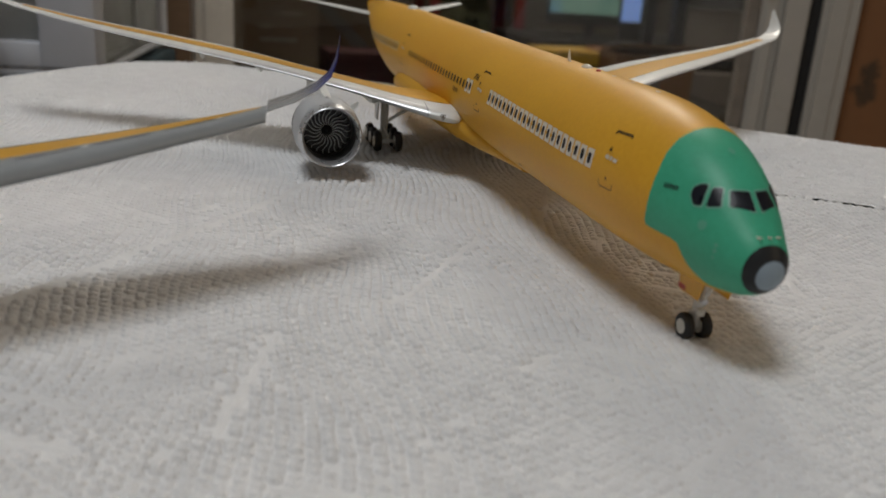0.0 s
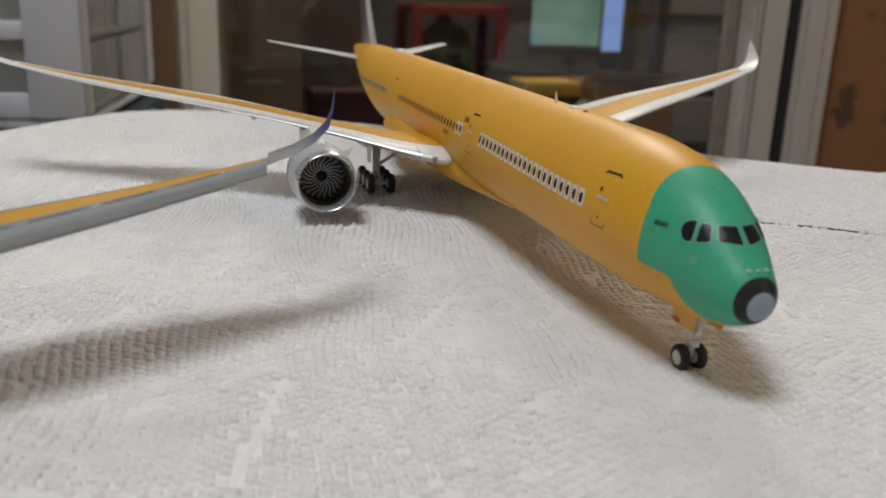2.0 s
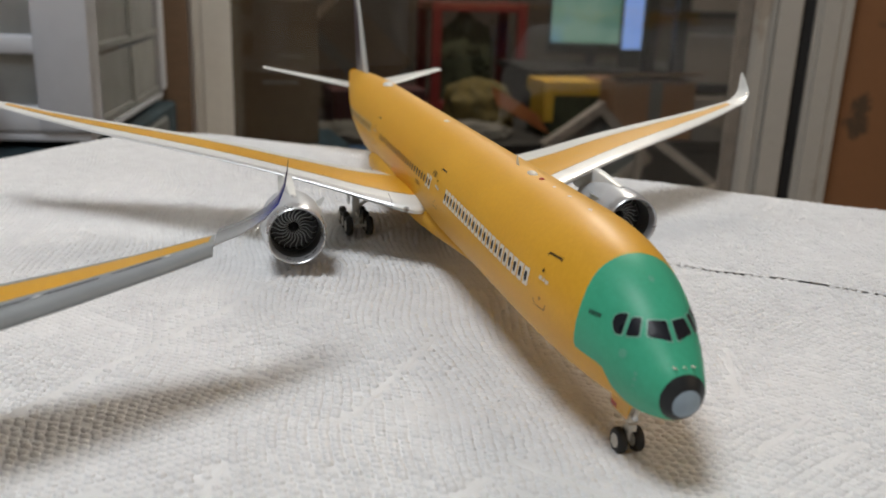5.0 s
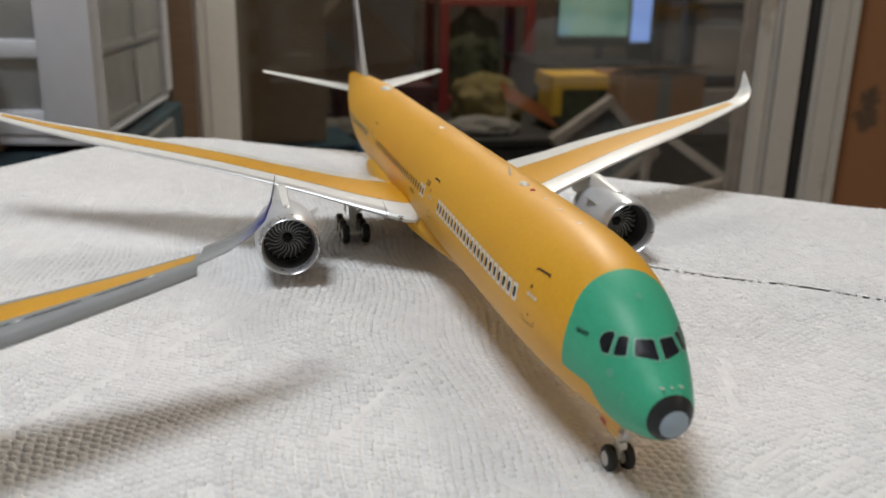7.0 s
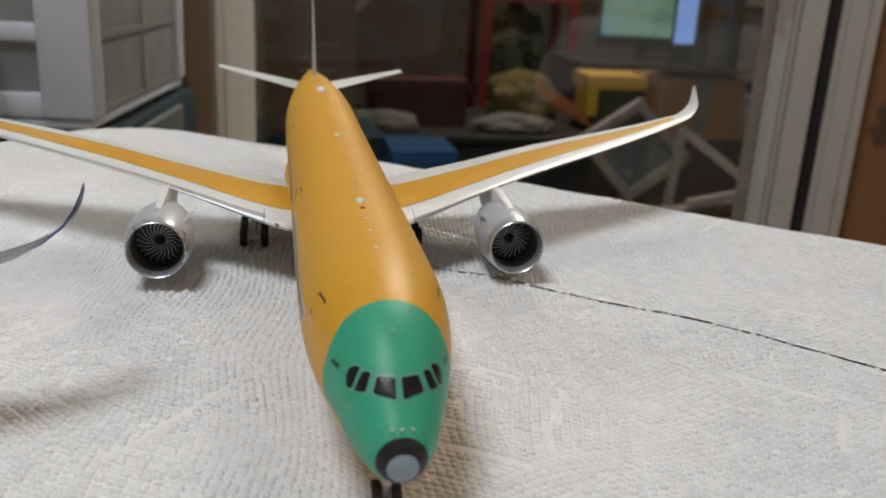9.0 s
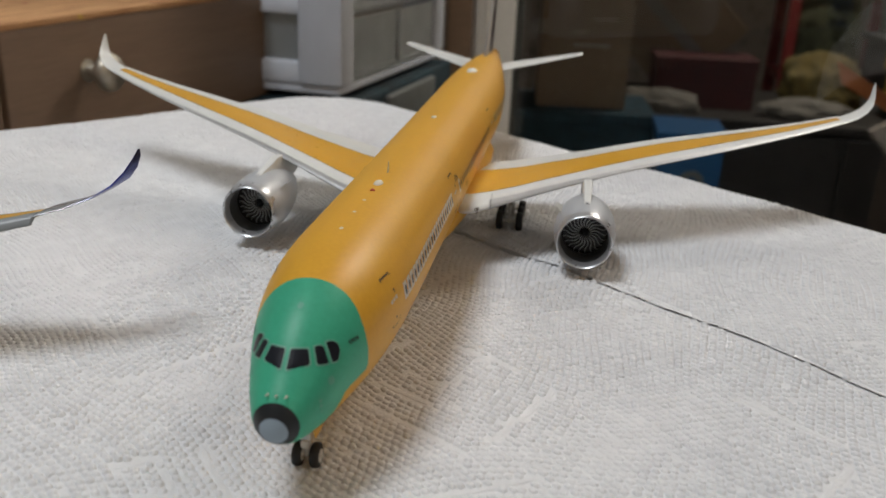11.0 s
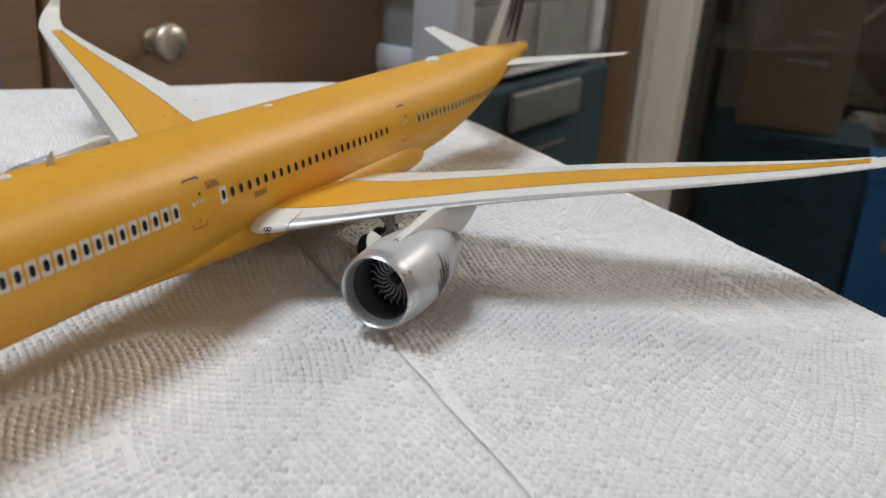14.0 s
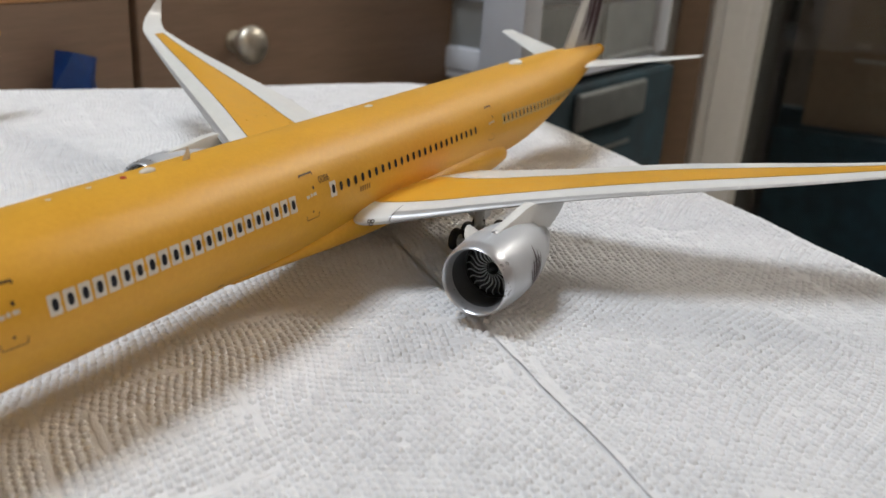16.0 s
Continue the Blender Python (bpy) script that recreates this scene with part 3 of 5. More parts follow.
def nose_gear(plane):
    g = part("nose_gear_strut", join(join(rod((5.1, 0, 0.5), (5.0, 0, 2.5), 0.15, 0.2), rod((5.1, 0, 1.05), (4.3, 0, 2.4), 0.09)), rod((5.1, -0.5, 0.52), (5.1, 0.5, 0.52), 0.12)), GEAR, plane, "pale grey nose gear leg")
    part("torque_link", join(join(box(4.72, 5.0, -0.16, 0.16, 1.0, 1.3, 0.04), box(4.78, 5.05, -0.22, 0.22, 1.35, 1.72, 0.06)), box(5.0, 5.4, -0.12, 0.12, 0.75, 1.1, 0.04)), GEAR, g)
    part("landing_light", lathe([(4.6, 0.02), (4.62, 0.12), (4.8, 0.13)], 16, (0, 0.0, 1.62), caps=True), CHROME, g)
    for s in (-1, 1):
        wheel(g, 5.1, s * 0.36, 0.51, 0.52, 0.40, "nose_wheel")
    for s in (-1, 1):
        bm = box(3.9, 5.6, s * 0.62 - 0.03, s * 0.62 + 0.03, 1.88, 2.6, 0.02)
        for v in bm.verts:
            if v.co.z < 2:
                v.co.x = 4.9 + (v.co.x - 4.9) * 0.72
        d = part("nose_gear_door", bm, YELLOW, plane, smooth=False)
        part("warning_stripe", box(5.02, 5.5, s * 0.655 - 0.006, s * 0.655 + 0.006, 1.95, 2.14), RED, d, "red stripe", smooth=False)


def main_gear(plane, side):
    y = side * 5.3
    g = part("main_gear_strut", join(join(rod((37.5, y, 0.7), (37.4, y, 3.6), 0.24, 0.3), rod((37.5, y, 1.6), (36.9, side * 3.4, 3.0), 0.12)), rod((37.5, y, 1.4), (39.0, y, 3.3), 0.11)), GEAR, plane, "pale grey main gear leg")
    part("bogie_beam", join(rod((35.9, y, 0.68), (39.1, y, 0.68), 0.17), rod((35.9, y, 0.95), (37.4, y, 1.4), 0.08)), GEAR, g)
    for x in (36.05, 37.5, 38.95):
        part("axle", rod((x, y - 0.8, 0.68), (x, y + 0.8, 0.68), 0.12), GEAR, g)
        for s in (-1, 1):
            wheel(g, x, y + s * 0.7, 0.66, 0.67, 0.5)
    bm = box(36.6, 38.3, y + side * 0.55 - 0.04, y + side * 0.55 + 0.04, 1.9, 4.2, 0.03)
    for v in bm.verts:
        if v.co.z < 2.5:
            v.co.x = 37.4 + (v.co.x - 37.4) * 0.5
    part("main_gear_door", bm, WHITE, plane, smooth=False)


def flap_track(y, x0, x1, z, r):
    rings = []
    for k in range(9):
        t = k / 8
        rr = r * math.sin(math.pi * min(1, 0.12 + 0.88 * t)) ** 0.6 + 0.02
        x = x0 + (x1 - x0) * t
        rings.append([(x, y + 0.7 * rr * math.cos(a), z - 0.15 * r + rr * math.sin(a)) for a in [2 * math.pi * q / 12 for q in range(12)]])
    return loft(rings)


def fairing():
    rings = []
    for x, half, low, high in [(20.5, 1.5, 2.3, 3.0), (22.5, 1.75, 2.22, 3.2), (24.8, 2.15, 2.08, 3.7), (27.2, 2.62, 1.97, 4.2), (30, 3.02, 1.88, 4.7), (34, 3.16, 1.86, 4.8), (39, 3.18, 1.86, 5.0), (42.5, 3.17, 1.9, 5.05), (44.8, 3.06, 2.0, 4.8), (46.5, 2.8, 2.2, 4.3), (47.7, 2.3, 2.45, 3.6)]:
        c, h = (low + high) / 2, (high - low) / 2
        ring = []
        for k in range(40):
            a = 2 * math.pi * k / 40
            co, si = math.cos(a), math.sin(a)
            ring.append((x, half * math.copysign(abs(co) ** 0.85, co), c + h * math.copysign(abs(si) ** 0.9, si)))
        rings.append(ring)
    return loft(rings)


def tail(plane):
    rings = []
    for k in range(9):
        t = k / 8
        z = 7.9 + t * 9.0
        le, te = 62.2 + t * 7.6, 69.9 + t * 2.9
        rings.append([(p.x, p.y, p.z) for p in fin_section(le, te - le, z, 0.62 * (1 - 0.72 * t))])
    n = len(CHORD)

    def mats(i, j):
        c = CHORD[n - 2 - j] if j < n - 1 else CHORD[j - n + 1]
        return 1 if c < 0.05 else 2 if c > 0.25 else 0

    fin = part("fin", loft(rings, mats=mats), [WHITE, SILVER, FINGREY], plane, "white tail fin with dark maroon streaks")
    for s in (-1, 1):
        for k, (c0, c1, t0, t1, bend) in enumerate(((0.40, 0.47, 0.16, 0.62, 0.12), (0.52, 0.70, 0.08, 0.70, 0.08), (0.76, 0.97, 0.0, 0.80, 0.04))):
            bm = bmesh.new()
            rows = []
            for q in range(9):
                t = t0 + (t1 - t0) * q / 8
                z = 7.9 + t * 9.0
                le, te = 62.2 + t * 7.6, 69.9 + t * 2.9
                th = 0.62 * (1 - 0.72 * t)
                grow = min(1.0, 0.35 + q / 4)
                mid = (c0 + c1) / 2 + bend * math.sin(q * 0.7) * 0.3
                row = []
                for c in (mid - (c1 - c0) / 2 * grow, mid + (c1 - c0) / 2 * grow):
                    h = 2.6 * th * (0.2969 * math.sqrt(c) - 0.126 * c - 0.3516 * c * c + 0.2843 * c**3 - 0.1015 * c**4) + 0.03
                    row.append(bm.verts.new((le + c * (te - le), s * h, z)))
                rows.append(row)
            for a, b in zip(rows, rows[1:]):
                bm.faces.new((a[0], a[1], b[1], b[0]))
            part("fin_streak", bm, MAROON, fin, "dark maroon streak")
    for s in (-1, 1):
        rings = []
        for k in range(7):
            t = k / 6
            le, te = 62.6 + t * 8.0, 68.6 + t * 4.3
            y = 1.0 + t * 8.4
            rings.append(aerofoil((le, s * y, 6.85 + t * 1.07), te - le, 0.62 * (1 - 0.75 * t), radians(6), s))
        part("tailplane", loft(rings), WHITE, plane)
    part("tail_cone_tip", lathe([(71.6, 0.52), (72.1, 0.4), (72.35, 0.24), (72.3, 0.12)], 24, (0, 0, 7.33), caps=True), PAINT, plane)


def fin_section(le, chord, z, thick):
    half = lambda c: 2.6 * thick * (0.2969 * math.sqrt(c) - 0.126 * c - 0.3516 * c * c + 0.2843 * c**3 - 0.1015 * c**4) + 0.006
    pts = [Vector((le + c * chord, half(c), z)) for c in reversed(CHORD)]
    return pts + [Vector((le + c * chord, -half(c), z)) for c in CHORD[1:]]


def fuselage_shape():
    xs = [0.0, 0.02, 0.05, 0.1, 0.2, 0.35, 0.5, 0.75, 1.0, 1.3, 1.6, 1.9, 2.2, 2.6, 3.0, 3.5, 4.0, 4.6, 5.2, 6, 7, 8, 9, 10] + list(range(12, 48, 3)) + list(range(48, 70, 1)) + [69.6, 70.2, 70.6]
    rings = []
    for d in xs:
        c, h, w = body(NOSE + d)
        h, w = max(h, 0.04), max(w, 0.04)
        rings.append([(NOSE + d, w * math.cos(2 * math.pi * k / 72), c + h * math.sin(2 * math.pi * k / 72)) for k in range(72)])
    return loft(rings)


def cabin_window(x, z, side, framed):
    bm = bmesh.new()
    if framed:
        patch(rounded([(x - 0.245, z - 0.37), (x + 0.245, z - 0.37), (x + 0.245, z + 0.37), (x - 0.245, z + 0.37)], 0.05, 2), side, 0.012, bm, 0)
    patch(oval(x, z, 0.125, 0.215), side, 0.022, bm, 1)
    return bm


def windows(fus):
    """Cabin windows on both sides; those on the straight barrel share their meshes."""
    z = 5.98
    for side in (1, -1):
        first = {}
        rows = [((9.66 + 0.603 * k) if side > 0 else (10.08 + 0.606 * k), True) for k in range(22)]
        rows += [(25.9 + 0.632 * k, k < (2 if side > 0 else 1)) for k in range(25)]
        for x, framed in rows:
            z = 5.98 - (0.017 if side > 0 else 0.008) * max(0.0, 22.0 - x)
            if x < 22.0 or framed not in first:
                ob = part("cabin_window", cabin_window(x, z, side, framed), [SURROUND, PANE], fus, smooth=False)
                if x >= 22.0:
                    first[framed] = (ob, x)
            else:
                ob, x0 = first[framed]
                again(ob, "cabin_window", pose((x - x0) * U, 0, 0))
        for k in range(23):
            x = 45.3 + 0.63 * k
            bm = bmesh.new()
            patch([(x - 0.27, z - 0.33 - 0.01 * k), (x + 0.27, z - 0.33 - 0.01 * k), (x + 0.27, z + 0.33 - 0.01 * k), (x - 0.27, z + 0.33 - 0.01 * k)], side, 0.012, bm, 0)
            patch(oval(x, z - 0.01 * k, 0.10, 0.21), side, 0.024, bm, 1)
            part("cabin_window", bm, [FAINT, PANE], fus, smooth=False)


def door_marks(fus, x, side, wide=0.95, top=7.02, low=4.95):
    bm = strip([(x - wide / 2, top - 0.04), (x - wide / 2 + 0.04, top), (x + wide / 2 - 0.04, top), (x + wide / 2, top - 0.06)], side, 0.075)
    strip([(x - wide / 2, low + 0.22), (x - wide / 2 + 0.03, low + 0.05), (x - wide / 2 + 0.1, low), (x + wide / 2 - 0.1, low), (x + wide / 2 - 0.03, low + 0.05), (x + wide / 2, low + 0.22)], side, 0.035, bm=bm)
    patch(oval(x + 0.22, z := 6.38, 0.07, 0.08), side, 0.024, bm)
    patch(oval(x, low + 0.36, 0.05, 0.06), side, 0.024, bm)
    part("door_outline", bm, MARK, fus, "thin dark door outline", smooth=False)
    bm = patch([(x - 0.40, 5.98), (x - 0.16, 5.98), (x - 0.16, 6.12), (x - 0.40, 6.12)], side, 0.024)
    patch([(x + 0.12, 6.02), (x + 0.36, 6.02), (x + 0.36, 6.16), (x + 0.12, 6.16)], side, 0.024, bm)
    patch(oval(x - 0.02, 6.08, 0.08, 0.08), side, 0.024, bm)
    part("door_placard", bm, MARKW, fus, "small white placard", smooth=False)


def stamped(fus, text, x, z, side, size, material, name, proud=0.03):
    """Letters laid on the fuselage side, read from outside."""
    bm = lettering(text, size)
    for v in bm.verts:
        v.co = skin(x + side * -1 * v.co.x * (1 if side > 0 else 1) * 1.0 if side > 0 else x + v.co.x, z + v.co.y, side, proud)
    part(name, bm, material, fus, smooth=False)


def bars(fus, x, z, side, count, wide, high, material, name):
    """Unreadable small writing as plain bars."""
    bm = bmesh.new()
    for k in range(count):
        a = x + (k - count / 2) * wide
        patch([(a, z - high / 2), (a + wide * 0.6, z - high / 2), (a + wide * 0.6, z + high / 2), (a, z + high / 2)], side, 0.026, bm)
    part(name, bm, material, fus, smooth=False)


def cockpit(fus):
    """Six dark panes, each with a pale frame round it, over the nose."""
    for side in (1, -1):
        corners = [
            [(3.09, 5.67), (3.46, 5.57), (3.67, 6.16), (3.45, 6.20)],
            [(3.60, 5.56), (3.86, 5.53), (4.11, 5.80), (4.17, 6.06), (4.02, 6.21), (3.82, 6.22)],
        ]
        # front panes are laid by their distance from the middle, the others by height
        front = bmesh.new()
        frame_bm = bmesh.new()
        for grow, proud, bm in ((1.0, 0.03, front), (1.13, 0.018, frame_bm)):
            pts = rounded([(0.13, 0.12), (1.0, 0.24), (0.85, 0.95), (0.12, 0.98)], 0.1, 3)
            cx, cz = 0.53, 0.57
            ring = []
            for u, v in pts:
                u, v = cx + (u - cx) * grow, cz + (v - cz) * (grow + (0.04 if grow > 1 else 0))
                ring.append((u, v))
            rows = []
            for k in range(5):
                t = k / 4
                rows.append([pane_point(cx + (u - cx) * t, cz + (v - cz) * t, side, proud) for u, v in ring] if k else [pane_point(cx, cz, side, proud)])
            centre = bm.verts.new(rows[0][0])
            vs = [[bm.verts.new(p) for p in row] for row in rows[1:]]
            m = len(ring)
            for j in range(m):
                bm.faces.new((centre, vs[0][j], vs[0][(j + 1) % m]))
                for a, b in zip(vs, vs[1:]):
                    bm.faces.new((a[j], b[j], b[(j + 1) % m], a[(j + 1) % m]))
        frame_ob = part("windshield_frame", frame_bm, RIM, fus)
        part("windshield_pane", front, PANE, frame_ob, "black windshield pane")
        for poly in corners:
            cx, cz = sum(p[0] for p in poly) / len(poly), sum(p[1] for p in poly) / len(poly)
            big = [(cx + (x - cx) * 1.2, cz + (z - cz) * 1.16) for x, z in poly]
            f = part("side_window_frame", patch(rounded(big, 0.1, 3), side, 0.016, steps=4), RIM, fus)
            part("side_window_pane", patch(rounded(poly, 0.08, 3), side, 0.03, steps=4), PANE, f, "black side pane")


def pane_point(u, v, side, proud):
    """Front windshield: u from the middle outwards, v from the lower to the upper edge; laid on the nose at that height."""
    z = 5.58 + 0.62 * v
    y = 0.86 * u * (1 - 0.06 * v)
    # find where the body at this height and half width lies
    lo, hi = NOSE + 0.3, NOSE + 6
    for _ in range(24):
        mid = (lo + hi) / 2
        c, h, w = body(mid)
        inside = (z - c) ** 2 / h**2 + (y / w) ** 2 < 1
        lo, hi = (lo, mid) if inside else (mid, hi)
    return Vector((lo - proud * 0.8, side * y, z + proud * 0.6))


def heart(fus, side):
    """Small dark badge outline on the white wing root."""
    bm = bmesh.new()
    for cx, cz in ((-0.09, 0.07), (0.09, 0.07), (0.0, -0.08)):
        ring_in = [(cx + 0.055 * math.cos(a), cz + 0.055 * math.sin(a)) for a in [2 * math.pi * k / 10 for k in range(10)]]
        ring_out = [(cx + 0.105 * math.cos(a), cz + 0.105 * math.sin(a)) for a in [2 * math.pi * k / 10 for k in range(10)]]
        vi = [bm.verts.new((p[0], p[1], 0)) for p in ring_in]
        vo = [bm.verts.new((p[0], p[1], 0)) for p in ring_out]
        for k in range(10):
            bm.faces.new((vi[k], vo[k], vo[(k + 1) % 10], vi[(k + 1) % 10]))
    return bm


def airliner(main=True):
    if main:
        plane = thing("model_airliner", 0, 0, 0, label="die-cast airliner model in yellow primer with green nose on paper towel", category="model airplane", group="model airliners")
    else:
        plane = thing("model_airliner", -30.7, 48.1, -0.6, -5, label="die-cast model airliner, yellow wing with grey slats and blue winglet", category="model airplane", group="model airliners")
    fus = part("fuselage", fuselage_shape(), PAINT, plane, "yellow primer fuselage with green cockpit section and black nose ring")
    part("belly_fairing", fairing(), PAINT, plane)
    for side in (1, -1):
        w = part("wing", wing(side, 0.70 if main else 0.80, 0.0 if main else 0.28), [WHITE, YELLOW, SILVER] if main else [SLAT, YELLOW, SLAT], plane, "white wing with yellow primer panel" if main else "grey wing with yellow primer panel")
        part("winglet", winglet(side), WHITE if main else BLUE, w, "upturned white winglet" if main else "upturned blue winglet")
        main_gear(plane, side)
        if not main:
            part("slat", slat(side), SLAT, w, "drooped grey leading edge slat")
            bm = bmesh.new()
            n = len(CHORD)
            white_dots = bmesh.new()

            def nose_point(y, along, up):
                """Point of the grey strip behind the slat: distance aft of its middle line, height over it."""
                sec = aerofoil((line(WING_LE, y), side * y, curve(WING_Z, y)), line(WING_TE, y) - line(WING_LE, y), curve(WING_T, y), radians(4), side, line(WING_DROP, y) + 0.28)
                p, q = sec[n - 1 - CHORD.index(0.1)], sec[n - 1 - CHORD.index(0.17)]
                return p.lerp(q, 0.6) + (q - p).normalized() * along + Vector((0, 0, up))

            for k in range(11):
                y0 = 5.2 + 2.05 * k
                bm.faces.new([bm.verts.new(nose_point(y, t, 0.06)) for y, t in ((y0, -0.07), (y0 + 1.65, -0.07), (y0 + 1.65, 0.06), (y0, 0.06))])
                # small white dot at every other break of the slot
                if k % 2 == 0:
                    g = y0 + 1.85
                    white_dots.faces.new([white_dots.verts.new(nose_point(g + 0.10 * math.cos(a), 0.10 * math.sin(a) - 0.02, 0.07)) for a in [math.pi * m / 4 for m in range(8)]])
            part("slat_spot", white_dots, WHITE, w, "small white spots beside the slot", smooth=False)
            part("slat_slot", bm, BLACK, w, "dark dashed slot behind the slat", smooth=False)
            continue
        for y, x0, x1, r in ((6.2, 36.5, 42.6, 0.45), (13.5, 38.5, 44.0, 0.36), (17.2, 39.6, 44.8, 0.33)):
            part("flap_track", flap_track(side * y, x0, x1, curve(WING_Z, y) - 0.42 - line(WING_DROP, y), r), WHITE, w)
        # fine dark lines along both borders of the yellow panel
        n = len(CHORD)
        for i in (CHORD.index(0.31), CHORD.index(0.73)):
            rings = []
            for y in [3.4, 4.3, 6, 8, 10.5, 13, 16, 19, 22, 25, 27.5, 28.9]:
                sec = aerofoil((line(WING_LE, y), side * y, curve(WING_Z, y)), line(WING_TE, y) - line(WING_LE, y), curve(WING_T, y), radians(4), side, line(WING_DROP, y), panel_chord(y))
                p, q = sec[n - 1 - i], sec[n - 2 - i]
                d = (q - p).normalized() * 0.028
                rings.append([p - d + Vector((0, 0, 0.012)), p + d + Vector((0, 0, 0.012))])
            bm = bmesh.new()
            rows = [[bm.verts.new(p) for p in r] for r in rings]
            for a, b in zip(rows, rows[1:]):
                bm.faces.new((a[0], a[1], b[1], b[0]))
            part("panel_line", bm, MARK, w, "fine dark panel line", smooth=False)
        # slat ends along the leading edge
        for y in (4.55, 15.5, 19.5, 23.3, 26.6):
            th = curve(WING_T, y)
            ring = aerofoil((line(WING_LE, y) - 0.015, side * y, curve(WING_Z, y)), line(WING_TE, y) - line(WING_LE, y), th * 1.05, radians(4), side)
            n = len(CHORD)
            some = ring[n - 5 : n + 3]
            bm = loft([[p + Vector((0, side * d, 0)) for p in some] for d in ((-0.014, 0.014) if y < 5 else (-0.03, 0.03))], caps=False, closed=False)
            part("slat_joint", bm, DUCT if y in (4.55, 9.7, 11.4) else WHITE, w, smooth=False)
        eng = part("engine", lathe([(28.6, 1.3), (30.9, 1.25), (31.0, 1.0)], 32, (0, side * 10.5, 2.90), caps=True), DUCT, plane, "grey engine pod with polished lip and dark fan")
        nacelle_parts(eng, side)
        b = part("root_badge", heart(fus, side), MARK, plane, smooth=False)
        # lies on the front face of the glove, facing ahead and outwards
        b.matrix_basis = Matrix.Translation((27.98 * U, side * 3.78 * U, 3.84 * U)) @ Matrix(((0.72, 0.12, -0.68, 0), (0.69 * side, -0.12 * side, 0.71 * side, 0), (0, 0.985, 0.17, 0), (0, 0, 0, 1)))
    nose_gear(plane)
    if not main:
        return plane
    tail(plane)
    cockpit(fus)
    windows(fus)
    for side in (1, -1):
        door_marks(fus, 8.22 if side > 0 else 8.5, side)
        door_marks(fus, 24.2, side)
        door_marks(fus, 43.4, side, 0.8)
        stamped(fus, "0086", 25.35, 6.58, side, 0.42, MARK, "door_number")
        bars(fus, 28.6, 5.42, side, 5, 0.20, 0.28, MARKF, "faint_marking")
        bars(fus, 4.95, 5.88, side, 5, 0.12, 0.15, BLACK, "nose_marking")
        bars(fus, 18.6, 3.35, side, 4, 0.1, 0.1, MARK, "belly_stencil")
        for x, z, r in ((3.3, 5.0, 0.16), (2.62, 4.52, 0.07), (2.62, 4.32, 0.07), (2.66, 4.08, 0.05)):
            part("sensor_plate", patch(oval(x, z, r, r), side, 0.02), SENSOR, fus, smooth=False)
    for y in (-0.34, 0.0, 0.34):
        part("pitot_probe", rod((NOSE + 0.72, y, 4.98), (NOSE + 0.45, y, 5.05), 0.05, 0.03, 8), SURROUND, fus)
    part("blade_antenna", loft([[(19.15, -0.05, 8.3), (19.5, 0, 8.3), (19.15, 0.05, 8.3), (19.0, 0, 8.3)], [(19.3, -0.03, 8.62), (19.5, 0, 8.62), (19.3, 0.03, 8.62), (19.2, 0, 8.62)], [(19.36, -0.015, 8.88), (19.44, 0, 8.88), (19.36, 0.015, 8.88), (19.32, 0, 8.88)]]), SURROUND, fus, smooth=False)

    def dome(x, lx, ly, h, material, name):
        bm = bmesh.new()
        bmesh.ops.create_uvsphere(bm, u_segments=20, v_segments=12, radius=1)
        for v in bm.verts:
            v.co = Vector((x + v.co.x * lx, v.co.y * ly, roof(x, 0).z - 0.05 + v.co.z * h))
        part(name, bm, material, fus)

    dome(17.1, 0.42, 0.24, 0.17, SURROUND, "antenna_dome")
    dome(15.85, 0.14, 0.14, 0.12, RED, "beacon")
    dome(33.3, 0.36, 0.2, 0.10, SURROUND, "antenna_dome")
    dome(53.0, 0.85, 0.45, 0.30, WHITE, "satellite_dome")
    for x in (14.2, 12.4, 10.2):
        part("roof_stud", patch_roof(x, 0.12), SURROUND, fus, smooth=False)
    part("roof_plate", patch_roof(4.6, 0.15), SENSOR, fus, smooth=False)
    return plane


def patch_roof(x, r):
    bm = bmesh.new()
    bm.faces.new([bm.verts.new(roof(x + r * math.cos(a), r * 0.8 * math.sin(a), 0.02)) for a in [2 * math.pi * k / 12 for k in range(12)]])
    return bm


# ---- setting ----
PX, PY = -0.63, -0.775          # along the perforation of the towel
NX, NY = 0.775, -0.63           # across it


def flat(p, v):
    return PX * p + NX * v, PY * p + NY * v


def swell(x, y):
    """Slow unevenness of the paper on the table, puffed up a little under both engines and along the perforation."""
    puff = sum(0.5 * math.exp(-((x - 28.5) ** 2 + (y - s * 11.0) ** 2) / 34.0) for s in (-1, 1))
    puff += 0.62 * math.exp(-((x - 20.0) ** 2 + (y + 19.5) ** 2) / 62.0)
    return puff + 0.22 * noise.noise(Vector((x * 0.05, y * 0.05, 0.3))) + 0.10 * noise.noise(Vector((x * 0.16, y * 0.16, 4.1)))


def droop(p, v):
    """The paper hangs over the far table edges, round a soft corner."""
    a, b = max(0.0, -59.2 - p), max(0.0, v - 45.0 + 0.035 * max(0.0, -p - 10))
    d = math.hypot(a, b) - 10.0
    return 0.0 if d <= -1.2 else -0.28 * (d + 1.2) ** 2 if d < 0.8 else -0.28 * 4.0 - 1.12 * (d - 0.8) * 1.6


